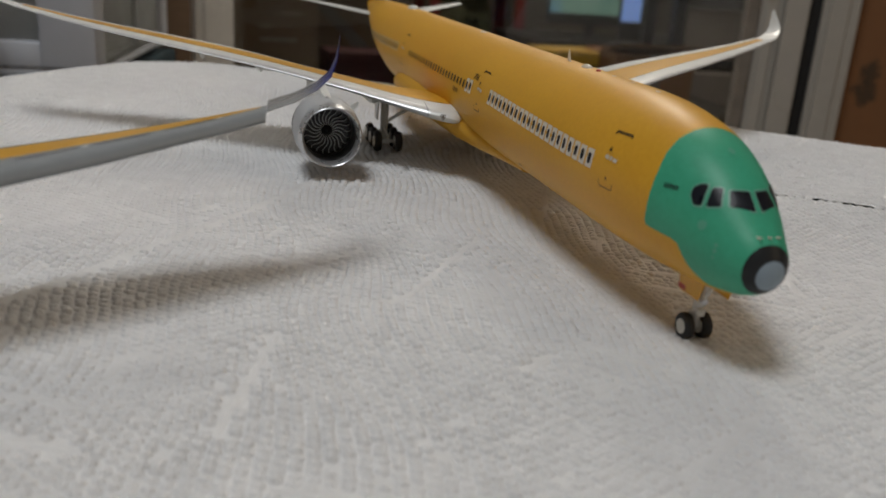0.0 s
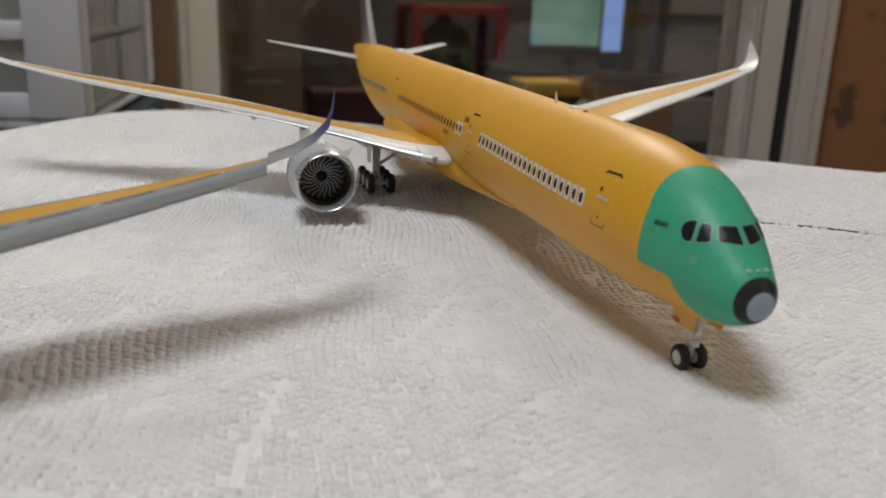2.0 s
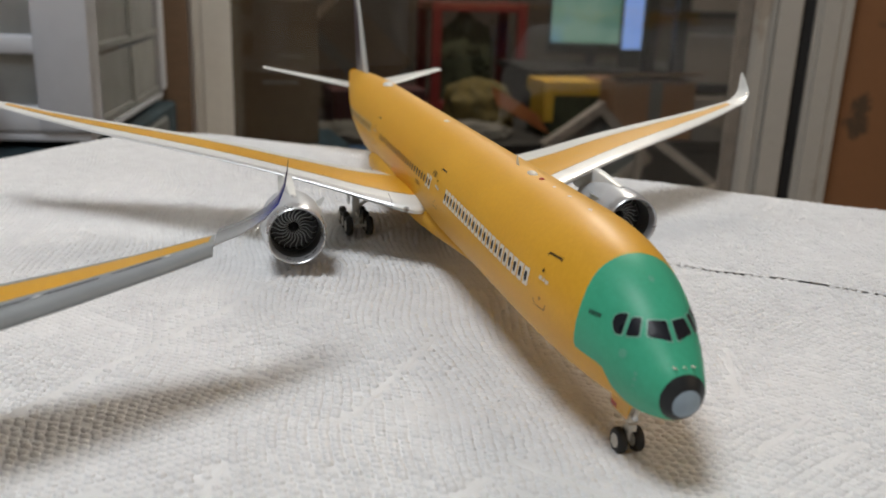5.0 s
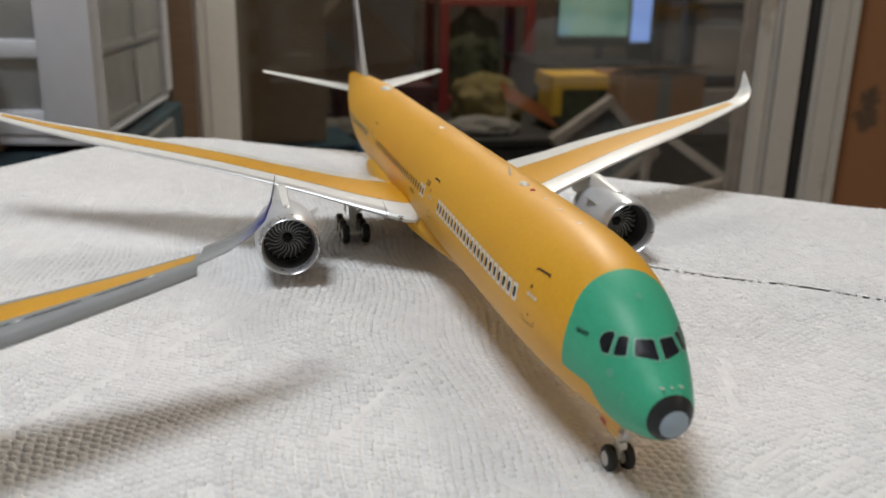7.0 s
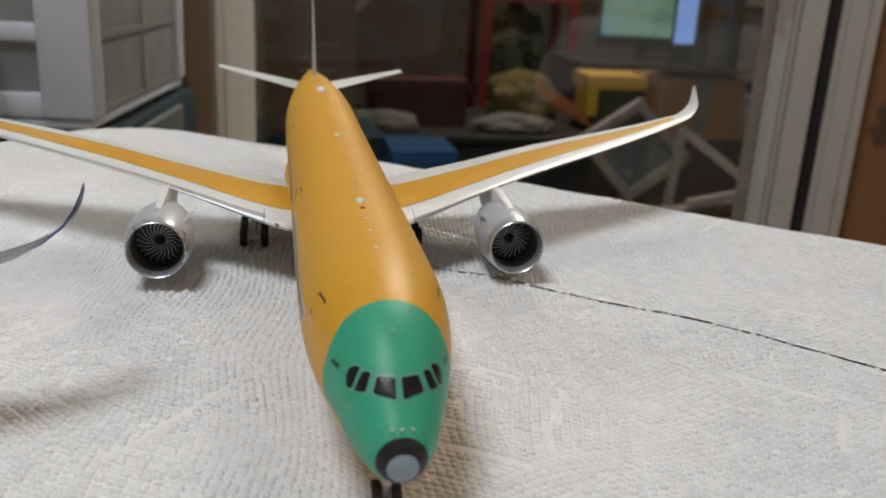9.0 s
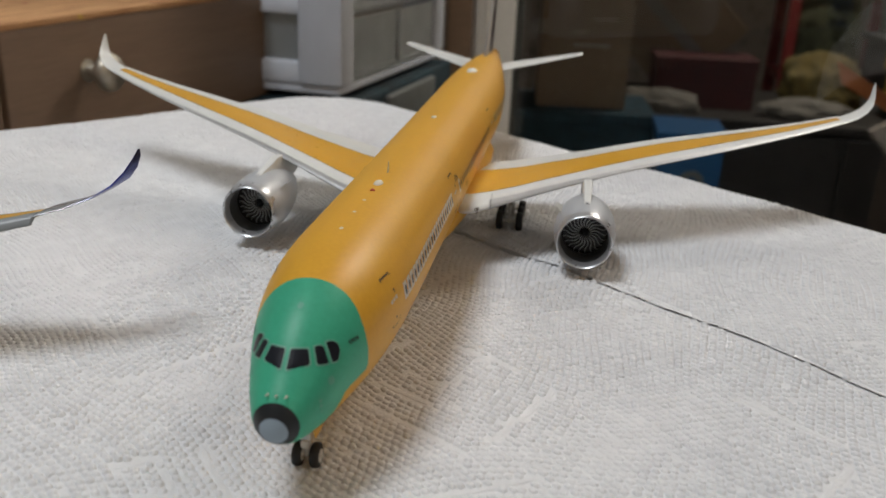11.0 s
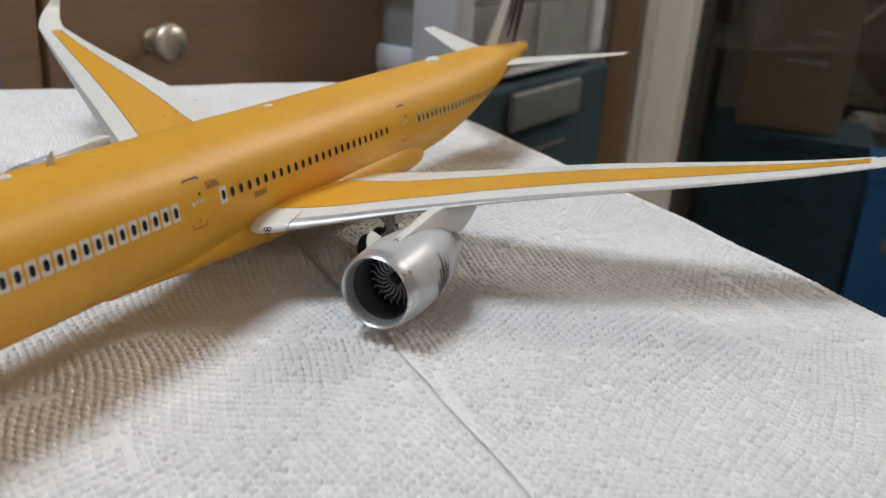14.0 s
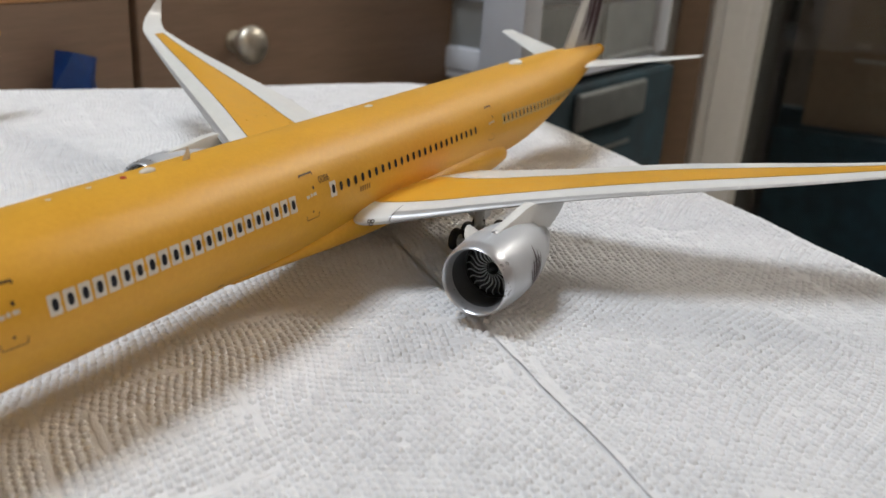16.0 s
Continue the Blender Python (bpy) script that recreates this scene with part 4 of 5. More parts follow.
def towel(ps, vs, lift, seam=None, ragged=False):
    bm = bmesh.new()
    rows = []
    beyond = seam is not None and vs[0] > seam
    for i, p in enumerate(ps):
        row = []
        for v in vs:
            q = p
            if ragged and i < 3:
                q = p + 0.35 * noise.noise(Vector((v * 1.3, 0, 7.0))) + 0.15 * noise.noise(Vector((v * 4.3, 0, 2.0)))
            w = v
            z = lift
            if ragged:
                z = lift * min(1.0, i / 2.0) + (0.12 if i == 1 else 0.0)
            if seam is not None and abs(v - seam) < 0.6:
                # torn-up lips on both sides of the perforation, ragged along it
                near_by = 1 - abs(v - seam) / 0.6
                w = v + near_by * 0.11 * noise.noise(Vector((p * 0.35, 3.0, 0))) + (0.022 if beyond else -0.022) * noise.noise(Vector((p * 2.6, 5.0 + beyond, 0)))
                z += (0.075 if beyond else -0.04) * near_by * (0.8 + 0.7 * noise.noise(Vector((p * 1.1, 9.0 + 3 * beyond, 0)))) - (0.0 if beyond else 0.14) * max(0.0, near_by - 0.6)
            x, y = flat(q, w)
            row.append(bm.verts.new((x, y, z + swell(x, y) * fade(x, y) + droop(q, w))))
        rows.append(row)
    for a, b in zip(rows, rows[1:]):
        for j in range(len(vs) - 1):
            bm.faces.new((a[j], b[j], b[j + 1], a[j + 1]))
    return bm


def fade(x, y):
    """Flat where the wheels stand."""
    out = 1.0
    for cx, cy, r in ((5.1, 0, 5.0), (37.5, 5.3, 7.0), (37.5, -5.3, 7.0)):
        out *= min(1.0, max(0.0, (math.hypot(x - cx, y - cy) - 2.0) / r))
    return out


def spread(a, b, step):
    n = max(1, round((b - a) / step))
    return [a + (b - a) * k / n for k in range(n + 1)]


seam_at = 28.0
near = thing("paper_towel_strip", 0, 0, 0, label="white quilted paper towel strip, perforated, laid over a table", category="paper towel", group="paper towels")
far = thing("paper_towel_strip", 0, 0, 0, label="white quilted paper towel strip hanging over the table edge", category="paper towel", group="paper towels")
lengths = [-26.0, -25.8, -25.5] + spread(-25, 70, 0.4)
edge = [0.55, 0.35, 0.22, 0.12, 0.018]
part("towel_sheet", towel(lengths, spread(-70, seam_at - 0.75, 0.8) + [seam_at - e for e in edge] + [seam_at + 0.09], -0.02, seam_at, True), TOWEL, near)
part("towel_sheet", towel(lengths, [seam_at + e for e in reversed(edge)] + spread(seam_at + 0.75, 64, 0.8), -0.02, seam_at, True), TOWEL, near)
part("towel_sheet", towel(spread(-78, -22, 0.8) + spread(-20, 64, 2.0), spread(-70, 64, 0.8), -0.22), TOWEL, far)


def quilt_lines(p0, p1, v0, v1, seed):
    """Plain raised lines of the quilting: nested, slightly skewed squares and angle pieces, cell by cell."""
    rng = random.Random(seed)
    out = []
    cell = 13.5
    for i in range(int((p1 - p0) / cell) + 1):
        for j in range(int((v1 - v0) / cell) + 1):
            cp = p0 + (i + 0.5) * cell + rng.uniform(-1.2, 1.2)
            cv = v0 + (j + 0.5 + 0.5 * (i % 2)) * cell + rng.uniform(-1.2, 1.2)
            turn = rng.uniform(-0.25, 0.25) + (0.12 if (i + j) % 2 else -0.1)
            for half in (5.4, 3.1, 1.2):
                for k in range(4):
                    if rng.random() < 0.56:
                        continue
                    a0, a1 = turn + math.pi / 4 + k * math.pi / 2, turn + math.pi / 4 + (k + 1) * math.pi / 2
                    r = half * 1.25
                    a = Vector((cp + r * math.cos(a0) * 1.15, cv + r * math.sin(a0)))
                    b = Vector((cp + r * math.cos(a1) * 1.15, cv + r * math.sin(a1)))
                    cut0, cut1 = rng.uniform(0, 0.3), rng.uniform(0.6, 1.0)
                    out.append((a.lerp(b, cut0), a.lerp(b, cut1)))
    return out


def emboss(name, p0, p1, v0, v1, lift, parent, rise, inside, seed, detail):
    """Rows of small raised pillows pressed into the paper along waving lines, broken by the quilting's plain ridges."""
    rng = np.random.default_rng(seed)
    lines = quilt_lines(p0, p1, v0, v1, seed)
    spots = []
    for col, v in enumerate(np.arange(v0 - 3, v1 + 3, 0.345)):
        for p in np.arange(p0 - 3, p1 + 3, 0.455):
            a = p + 0.2275 * (col % 2) + 0.42 * math.sin(v * 0.47 + 0.9 * math.sin(p * 0.13)) + 0.8 * noise.noise(Vector((p * 0.06, v * 0.06, 6.0)))
            b = v + 0.36 * math.sin(p * 0.50 + 1.1 * math.sin(v * 0.11)) + 0.8 * noise.noise(Vector((p * 0.06, v * 0.06, 1.0)))
            if not inside(a, b):
                continue
            x, y = flat(a, b)
            soft = 0.9 + 0.6 * noise.noise(Vector((p * 0.16, v * 0.16, 14.0))) + 0.25 * noise.noise(Vector((p * 0.7, v * 0.7, 4.0)))
            low = droop(a, b)
            spots.append((a, b, lift + swell(x, y) * fade(x, y) + low, soft * (0.4 if low < -0.001 else 1.0)))
    spots = np.array(spots)
    far_off = np.full(len(spots), 9.0)
    for s, e in lines:
        d = np.array((e.x - s.x, e.y - s.y))
        w = spots[:, :2] - np.array((s.x, s.y))
        t = np.clip((w @ d) / (d @ d), 0, 1)
        far_off = np.minimum(far_off, np.hypot(w[:, 0] - t * d[0], w[:, 1] - t * d[1]))
    spots = spots[(far_off > 0.24) & (rng.random(len(spots)) > 0.018)]
    n = len(spots)
    wob = rng.uniform(-1, 1, (n, 5))
    a, b, z, soft = spots.T
    a, b = a + wob[:, 0] * 0.035, b + wob[:, 1] * 0.024
    tall = rise * soft * (1 + 0.35 * wob[:, 2])
    ra, rb = 0.258 * (1 + 0.10 * wob[:, 3]), 0.200 * (1 + 0.10 * wob[:, 4])
    sides, steps = detail, ((1.0, -0.3), (0.78, 0.5), (0.42, 0.88))
    count = sides * len(steps) + 1
    co = np.zeros((n, count, 3))
    for k in range(sides):
        c, s = math.cos(2 * math.pi * k / sides), math.sin(2 * math.pi * k / sides)
        for row, (grow, up) in enumerate(steps):
            pa, pb = a + ra * c * grow, b + rb * s * grow
            co[:, row * sides + k] = np.stack([PX * pa + NX * pb, PY * pa + NY * pb, z + tall * up], 1)
    co[:, count - 1] = np.stack([PX * a + NX * b, PY * a + NY * b, z + tall], 1)
    tris = []
    for k in range(sides):
        m = (k + 1) % sides
        for row in range(len(steps) - 1):
            low, high = row * sides, (row + 1) * sides
            tris += [(low + k, low + m, high + m), (low + k, high + m, high + k)]
        tris.append(((len(steps) - 1) * sides + k, (len(steps) - 1) * sides + m, count - 1))
    faces = (np.array(tris)[None] + count * np.arange(n)[:, None, None]).reshape(-1, 3)
    co = co.reshape(-1, 3)
    # the ridges, low and rounded, following the paper
    more, quads = [], []
    for s, e in lines:
        length = (e - s).length
        if length < 0.5:
            continue
        d = (e - s) / length
        side = Vector((-d.y, d.x))
        m = max(2, int(length / 0.45))
        before = None
        for k in range(m + 1):
            t = k / m
            mid = s.lerp(e, t) + side * 0.03 * noise.noise(Vector((s.x + t * length * 0.8, s.y, 3.0)))
            if not inside(mid.x, mid.y):
                before = None
                continue
            x, y = flat(mid.x, mid.y)
            base = lift + swell(x, y) * fade(x, y) + droop(mid.x, mid.y)
            end = 0.45 if k in (0, m) else 1.0
            row = []
            for off, up in ((-0.19, -0.1), (-0.14, 0.26), (-0.06, 0.38), (0.06, 0.38), (0.14, 0.26), (0.19, -0.1)):
                q = mid + side * off * end * (1 + 0.25 * noise.noise(Vector((t * length, s.x, s.y))))
                x, y = flat(q.x, q.y)
                row.append(len(co) + len(more))
                more.append((x, y, base + rise * up * (end if up > 0 else 1.0) * (0.7 + 0.5 * noise.noise(Vector((t * length * 0.7, s.y, s.x))))))
            if before:
                for i in range(5):
                    quads += [(before[i], row[i], row[i + 1]), (before[i], row[i + 1], before[i + 1])]
            before = row
    co = np.concatenate([co, np.array(more)])
    faces = np.concatenate([faces, np.array(quads)])
    me = bpy.data.meshes.new(name)
    me.vertices.add(len(co))
    me.vertices.foreach_set("co", (co * U).ravel())
    me.loops.add(faces.size)
    me.loops.foreach_set("vertex_index", faces.ravel().astype(np.int32))
    me.polygons.add(len(faces))
    me.polygons.foreach_set("loop_start", np.arange(0, faces.size, 3, dtype=np.int32))
    me.polygons.foreach_set("use_smooth", np.ones(len(faces), dtype=bool))
    me.update(calc_edges=True)
    me.materials.append(TOWEL)
    ob = new(name, me)
    ob.parent = parent
    return tagged(ob, kind="stuff")


emboss("embossed_dots", -26, 22, -28, 58, -0.02, near, 0.145, lambda p, v: -25.5 < p < 20 and -26 < v < 56 and abs(v - seam_at) > 0.23, 5, 7)
emboss("embossed_dots", -77, -22, -46, 58, -0.22, far, 0.12, lambda p, v: -74.7 < p < -25.9, 6, 6)

# table under the towel
table = thing("work_table", 10, 0, -150, label="dark wooden work table covered with paper towel", category="table")
bm = bmesh.new()
outline = [flat(-55, 52.0), flat(75, 53.6), flat(75, -75), flat(-67.5, -75), flat(-67.5, 46)]
outline[0:1] = [flat(-67.5 + 9.4 - 9.4 * math.cos(a), 51.2 - 9.4 + 9.4 * math.sin(a)) for a in [math.pi / 2 * k / 6 for k in range(7)]][::-1]
outline = outline[:-1]
top = bm.faces.new([bm.verts.new((x - 10, y, 149.2)) for x, y in outline])
low = bmesh.ops.extrude_face_region(bm, geom=[top])
bmesh.ops.translate(bm, vec=(0, 0, -4.5), verts=[g for g in low["geom"] if isinstance(g, bmesh.types.BMVert)])
part("tabletop", bm, WOOD, table, smooth=False)
for p, v in ((-50, 45), (65, 45), (65, -65), (-50, -65)):
    x, y = flat(p, v)
    part("table_leg", box(x - 10 - 4, x - 10 + 4, y - 4, y + 4, 0, 144.8, 0.4), WOOD, table, smooth=False)

# shell of the near room, and the doorway wall
DOOR = Matrix.Translation((202 * U, 8 * U, 0)) @ Matrix.Rotation(math.atan2(-111, -65), 4, "Z")  # x runs along the wall from the post to the far jamb


def setting(name, bm, material, at=None, smooth=False):
    return tagged(part(name, bm, material, at=at, smooth=smooth), kind="structure")


# unseen floor, ceiling and plain walls, coloured pale to bounce fill light
setting("floor", box(-320, 900, -620, 420, -156, -150), PLANK)
setting("carpet", box(0, 600, 0.5, 480, -150, -149.2), FLOOR, DOOR @ Matrix.Translation((-260 * U, 0, 0)))
setting("ceiling", box(-320, 900, -620, 420, 330, 340), CEIL)
setting("wall_west", box(-330, -320, -620, 420, -150, 330), WALL)
setting("wall_north", box(-320, 900, 420, 430, -150, 330), WALL)
setting("wall_south", box(-320, 900, -630, -620, -150, 330), WALL)
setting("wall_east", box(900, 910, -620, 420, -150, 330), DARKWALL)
setting("wall_doorway_left", box(-520, -16, 8, 24, -150, 330), WALL, DOOR)
setting("wall_doorway_right", box(136.5, 640, 0, 17, -150, 330), BROWNWALL, DOOR)
setting("wall_doorway_header", box(-16, 136.5, 8, 17, 258, 330), WALL, DOOR)


def moulding(s0, s1, n0, n1, z0=-150, z1=258):
    """A run of painted trim with eased edges and a shallow step."""
    bm = box(s0, s1, n0, n1, z0, z1, 0.5)
    return join(bm, box(s0 + (s1 - s0) * 0.18, s0 + (s1 - s0) * 0.7, n0 - 0.7, n0 + 0.5, z0, z1, 0.3))


# post at the near edge of the doorway, turned to the table
post = Matrix.Translation((205.2 * U, 17.8 * U, 0)) @ Matrix.Rotation(math.atan2(-9.1, 6), 4, "Z")
setting("door_trim_1", moulding(0, 11.2, 0, 2.5), POSTPAINT, post)
setting("door_trim_2", moulding(118.2, 122.6, -3, 6), TRIM, DOOR)
setting("door_jamb", box(115.6, 118.2, -1, 17, -150, 258, 0.3), GREYF, DOOR)
setting("door_stile", box(122.6, 127.2, -4.5, 4, -150, 258, 0.4), TRIM, DOOR)
# solid bar; the darkness of the open slit is put into its black
setting("door_gap_bar", box(127.2, 129.6, -2.2, 3, -150, 258), BLACK, DOOR)
setting("door_trim_3", moulding(129.6, 136.6, -4, 5), TRIM, DOOR)


glass = Nodes("door_glass")
glass.surface(rgb(0.97, 0.98, 0.97), glass.ramp(glass.noise(6.0, 3), [(0.4, 0.0), (0.7, 0.03)]), 0.0, Transmission_Weight=1.0, IOR=1.45)
pane = setting("door_pane", box(-15.9, 115.6, 9.0, 10.0, -150, 258), glass.mat, DOOR)
pane.visible_shadow = False


# ---- things ----
airliner(True)
airliner(False)

# wooden drawer chest on a low dark cabinet beside the table
ANG = math.degrees(math.atan2(6, -50))
cab = thing("low_cabinet", 138, 49, -150, ANG, label="low dark-painted cabinet standing behind the work table", category="cabinet")
part("body", box(-4, 175, -75, 3, 0, 137.6, 0.5), DARK, cab, smooth=False)
part("top_cloth", box(-6, 178, -78, 6, 137.6, 138.1, 0.2), DARK, cab, "dark navy cloth", smooth=False)
chest = thing("drawer_chest", 138, 49, -11.9, ANG, label="brown wooden drawer chest with round knobs and raw top edge", category="chest")
part("body", box(0.6, 133, -58, -1.2, 0, 18.2, 0.2), WOOD, chest, smooth=False)
front = None
for s0, s1, knob_at in ((0, 68.6, 53.6), (69.6, 133.6, 121.0)):
    front = part("drawer_front", box(s0, s1, -1.2, 0.4, 0.2, 18.4, 0.25), WOOD, chest, smooth=False)
    k = part("knob", lathe([(0.3, 1.5), (0.55, 1.5), (0.75, 0.95), (1.6, 0.8), (2.2, 1.2), (2.6, 1.9), (3.1, 2.4), (3.7, 2.55), (4.3, 2.4), (4.8, 1.9), (5.1, 1.0), (5.2, 0.2)], 40, (0, 0, 0), "y", caps=True), KNOB, front, "round brushed nickel knob")
    k.matrix_basis = pose(knob_at * U, 0, 11.9 * U)
part("top_edge", box(-0.2, 134, -58, 0.6, 18.4, 19.3, 0.2), RAWWOOD, chest, "raw wood top edge with paint stains", smooth=False)

# scrap of blue tape leaning at the chest
tape = thing("tape_scrap", 60.5, 56.0, -11.9, 20, label="crumpled scrap of blue tape leaning against the chest", category="tape")
bm = bmesh.new()
rows = [[(-5.6, 0.6, 0), (0.2, -0.8, 0), (4.6, 0.4, 0)], [(-5.3, 0.2, 5), (0.4, -1.4, 5.4), (4.9, -0.1, 5.0)], [(-4.6, 0.9, 9.4), (0.6, -0.7, 10.2), (4.4, 0.8, 9.2)], [(-4.4, 0.2, 13.9), (-0.4, 0.5, 13.0), (3.9, 0.2, 11.8)]]
vr = [[bm.verts.new(p) for p in r] for r in rows]
for a, b in zip(vr, vr[1:]):
    for j in range(2):
        bm.faces.new((a[j], a[j + 1], b[j + 1], b[j]))
bmesh.ops.solidify(bm, geom=bm.faces[:], thickness=0.25)
part("tape_fold", bm, TAPE, tape, smooth=False)

# plastic drawer tower with frosted drawers
SIDE = math.degrees(math.atan2(-9, 58))
tower = thing("plastic_drawer_tower", 131, 33, -12.0, SIDE, label="white plastic drawer tower with frosted see-through drawers", category="storage drawers")
TALL, DEEP, WIDE = 96, 60, 70
for x in (0, DEEP - 6):
    for y in (0, WIDE - 9):
        part("corner_post", box(x, x + 6, y, y + 9, 3.0, TALL, 0.8), PLASTIC, tower, smooth=True)
for k in range(8):
    z = 3.0 if k == 0 else 3.2 + 12.2 * k
    part("front_rail", box(0.4, 3.4, 8.6, WIDE - 8.6, z, z + (4.2 if k == 0 else 3.1), 0.5), PLASTIC, tower)
    part("side_rail", box(5.6, DEEP - 5.6, 0.6, 2.2, z, z + 1.6, 0.4), CLEAR, tower)
for k in range(7):
    z = 5.0 + 12.2 * k
    d = part("drawer", box(1.6, 2.2, 9.2, WIDE - 9.2, z + 1.0, z + 10.4, 0.2), CLEAR, tower, "frosted clear drawer", smooth=False)
    part("drawer_side", box(6.2, DEEP - 7, 1.0, 1.5, z - 1, z + 9.8, 0.2), CLEAR, d, smooth=False)
    part("drawer_contents", box(7, DEEP - 9, 5, WIDE - 12, z - 0.5, z + 4.0 + 3.0 * ((k * 37) % 5) / 5, 0.8), (PAPER, GREYF, LEAFY)[k % 3], d, smooth=False)
    part("drawer_rib", box(30, 32.4, 0.2, 1.0, z - 1, z + 9.8, 0.2), CLEAR, d, smooth=False)
part("base", box(0.8, DEEP - 0.8, 0.8, WIDE - 0.8, 1.4, 3.0, 0.4), PLASTIC, tower)
for x in (6, DEEP - 8):
    for y in (6, WIDE - 8):
        part("caster", lathe([(0, 1.2), (0.3, 1.6), (1.2, 1.6), (1.5, 1.1)], 16, (x, y, 0), "z", caps=True), BLACK, tower)
stand = thing("dark_crate", 131, 33, -150, SIDE, label="dark storage crate carrying the drawer tower", category="crate")
part("body", box(-1, DEEP + 4, -1, 13.0, 0, 138, 0.8), DARK, stand, smooth=False)
part("label_strip", box(10, 44, -1.35, -1.05, 123.6, 124.4), POUCH, stand, "pale strip", smooth=False)
part("pale_pouch", box(18, 47, -2.6, -1.05, 129.6, 137.0, 0.75, segments=4), POUCH, stand, "greyish plastic pouch", smooth=True)
# brown board between tower and door post
board = thing("brown_board", 201.2, 24.7, -150, -62, label="brown wooden board standing beside the door post", category="board")
part("plank", box(0, 6.6, 0, 3, 0, 330, 0.3), WOOD, board, smooth=False)

# ---- room beyond the doorway ----
low_table = thing("junk_cabinet", 400, -160, -150, label="low dark cabinet piled with boxes and papers", category="cabinet")
part("body", box(3, 88, -117, 172, 0, 84, 0.5), DARKWOOD, low_table, smooth=False)
part("top_board", box(0, 90, -120, 175, 84, 88, 0.5), DARKWOOD, low_table, smooth=False)
for y in range(-115, 160, 71):
    part("door", box(1.6, 3, y, y + 69, 3, 82, 0.4), DARKWOOD, low_table, smooth=False)


def carton(name, x, y, z, dx, dy, dz, turn, material, label, category="box", flaps=True):
    t = thing(name, x, y, z, turn, label=label, category=category)
    part("box_body", box(0, dx, 0, dy, 0, dz, 0.3), material, t, smooth=False)
    if flaps:
        bm = box(-0.3, dx * 0.5, 0, dy, dz, dz + 0.5)
        for v in bm.verts:
            if v.co.x < 0:
                v.co += Vector((-dx * 0.25, 0, dz * 0.18))
        part("flap", bm, material, t, smooth=False)
        part("tape_strip", box(-0.12, -0.02, dy * 0.42, dy * 0.58, dz * 0.1, dz), PAPER, t, smooth=False)
    return t


yellow = thing("yellow_box", 420, -199, -62, 0, label="dark olive box with a bright yellow lid and edge", category="box")
part("box_body", box(0.6, 26, 0.6, 40, 0, 22, 0.3), LEAFY, yellow, smooth=False)
part("lid", box(0, 27, 0, 41, 22, 29.5, 0.5), YELBOX, yellow, "bright yellow lid", smooth=False)
part("corner_edge", box(-0.2, 20, 35, 41, 8, 22, 0.4), YELBOX, yellow, "yellow corner edge", smooth=False)
carton("cardboard_box", 405, -239, -62, 36, 48, 31, 3, ORANGECARD, "open orange-brown cardboard box on the low table")
maroon = carton("maroon_box", 424, -94, -62, 26, 48, 20, 3, MAROONBOX, "dark red lidded box on the low table", flaps=False)
part("lid", box(-0.6, 26.6, -0.6, 48.6, 19, 24.5, 0.5), MAROONBOX, maroon, smooth=False)
sheet = thing("orange_sheet", 422, -132, -62, 0, label="orange card sheet leaning among boxes", category="card")
bm = bmesh.new()
bm.faces.new([bm.verts.new(p) for p in ((0, 3, 27), (-2, 0, 17), (-6, -29, 2), (-4, -22, 13))])
bmesh.ops.solidify(bm, geom=bm.faces[:], thickness=0.5)
part("card", bm, ORSHEET, sheet, smooth=False)


def heap(name, x, y, z, rx, ry, rz, material, label, category, seed, squash=0.5):
    """A soft crumpled bag or cloth."""
    t = thing(name, x, y, z, label=label, category=category)
    bm = bmesh.new()
    bmesh.ops.create_icosphere(bm, subdivisions=4, radius=1.0)
    for v in bm.verts:
        k = 1 + 0.28 * noise.noise(v.co * 1.7 + Vector((seed, 0, 0))) + 0.12 * noise.noise(v.co * 5 + Vector((0, seed, 0)))
        c = v.co * k
        v.co = Vector((c.x * rx, c.y * ry, max(0.0, (c.z * 0.7 + 0.45)) * rz))
    part("crumpled_body", bm, material, t)
    return t


heap("olive_bag", 436, -126, -62, 14, 19, 24, OLIVE, "crumpled olive and yellow bag on the low table", "bag", 3)
heap("paper_pile", 416, -118, -62, 10, 20, 8, PAPER, "loose heap of crumpled pale paper", "paper", 8)
tilted = thing("tilted_carton", 446, -55, -62, 0, label="large tan cardboard carton standing tilted on its edge", category="box")
bm = box(0, 40, -25, 25, -25, 25, 0.4)
bm.transform(Matrix.Translation((0, 0, 35.2)) @ Matrix.Rotation(radians(44), 4, "X"))
part("box_body", bm, CARD, tilted, smooth=False)
bm = box(-6, -0.6, -24, 24, 25.2, 25.8)
bm.transform(Matrix.Translation((0, 0, 35.2)) @ Matrix.Rotation(radians(44), 4, "X"))
part("flap", bm, CARD, tilted, smooth=False)
bm = box(-0.16, -0.04, -25, 25, -3, 3)
bm.transform(Matrix.Translation((0, 0, 35.2)) @ Matrix.Rotation(radians(44), 4, "X"))
part("tape_strip", bm, PAPER, tilted, smooth=False)
heap("pale_cloth", 410, -47, -64, 8, 20, 11, PAPER, "crumpled pale cloth at the table edge", "cloth", 12)

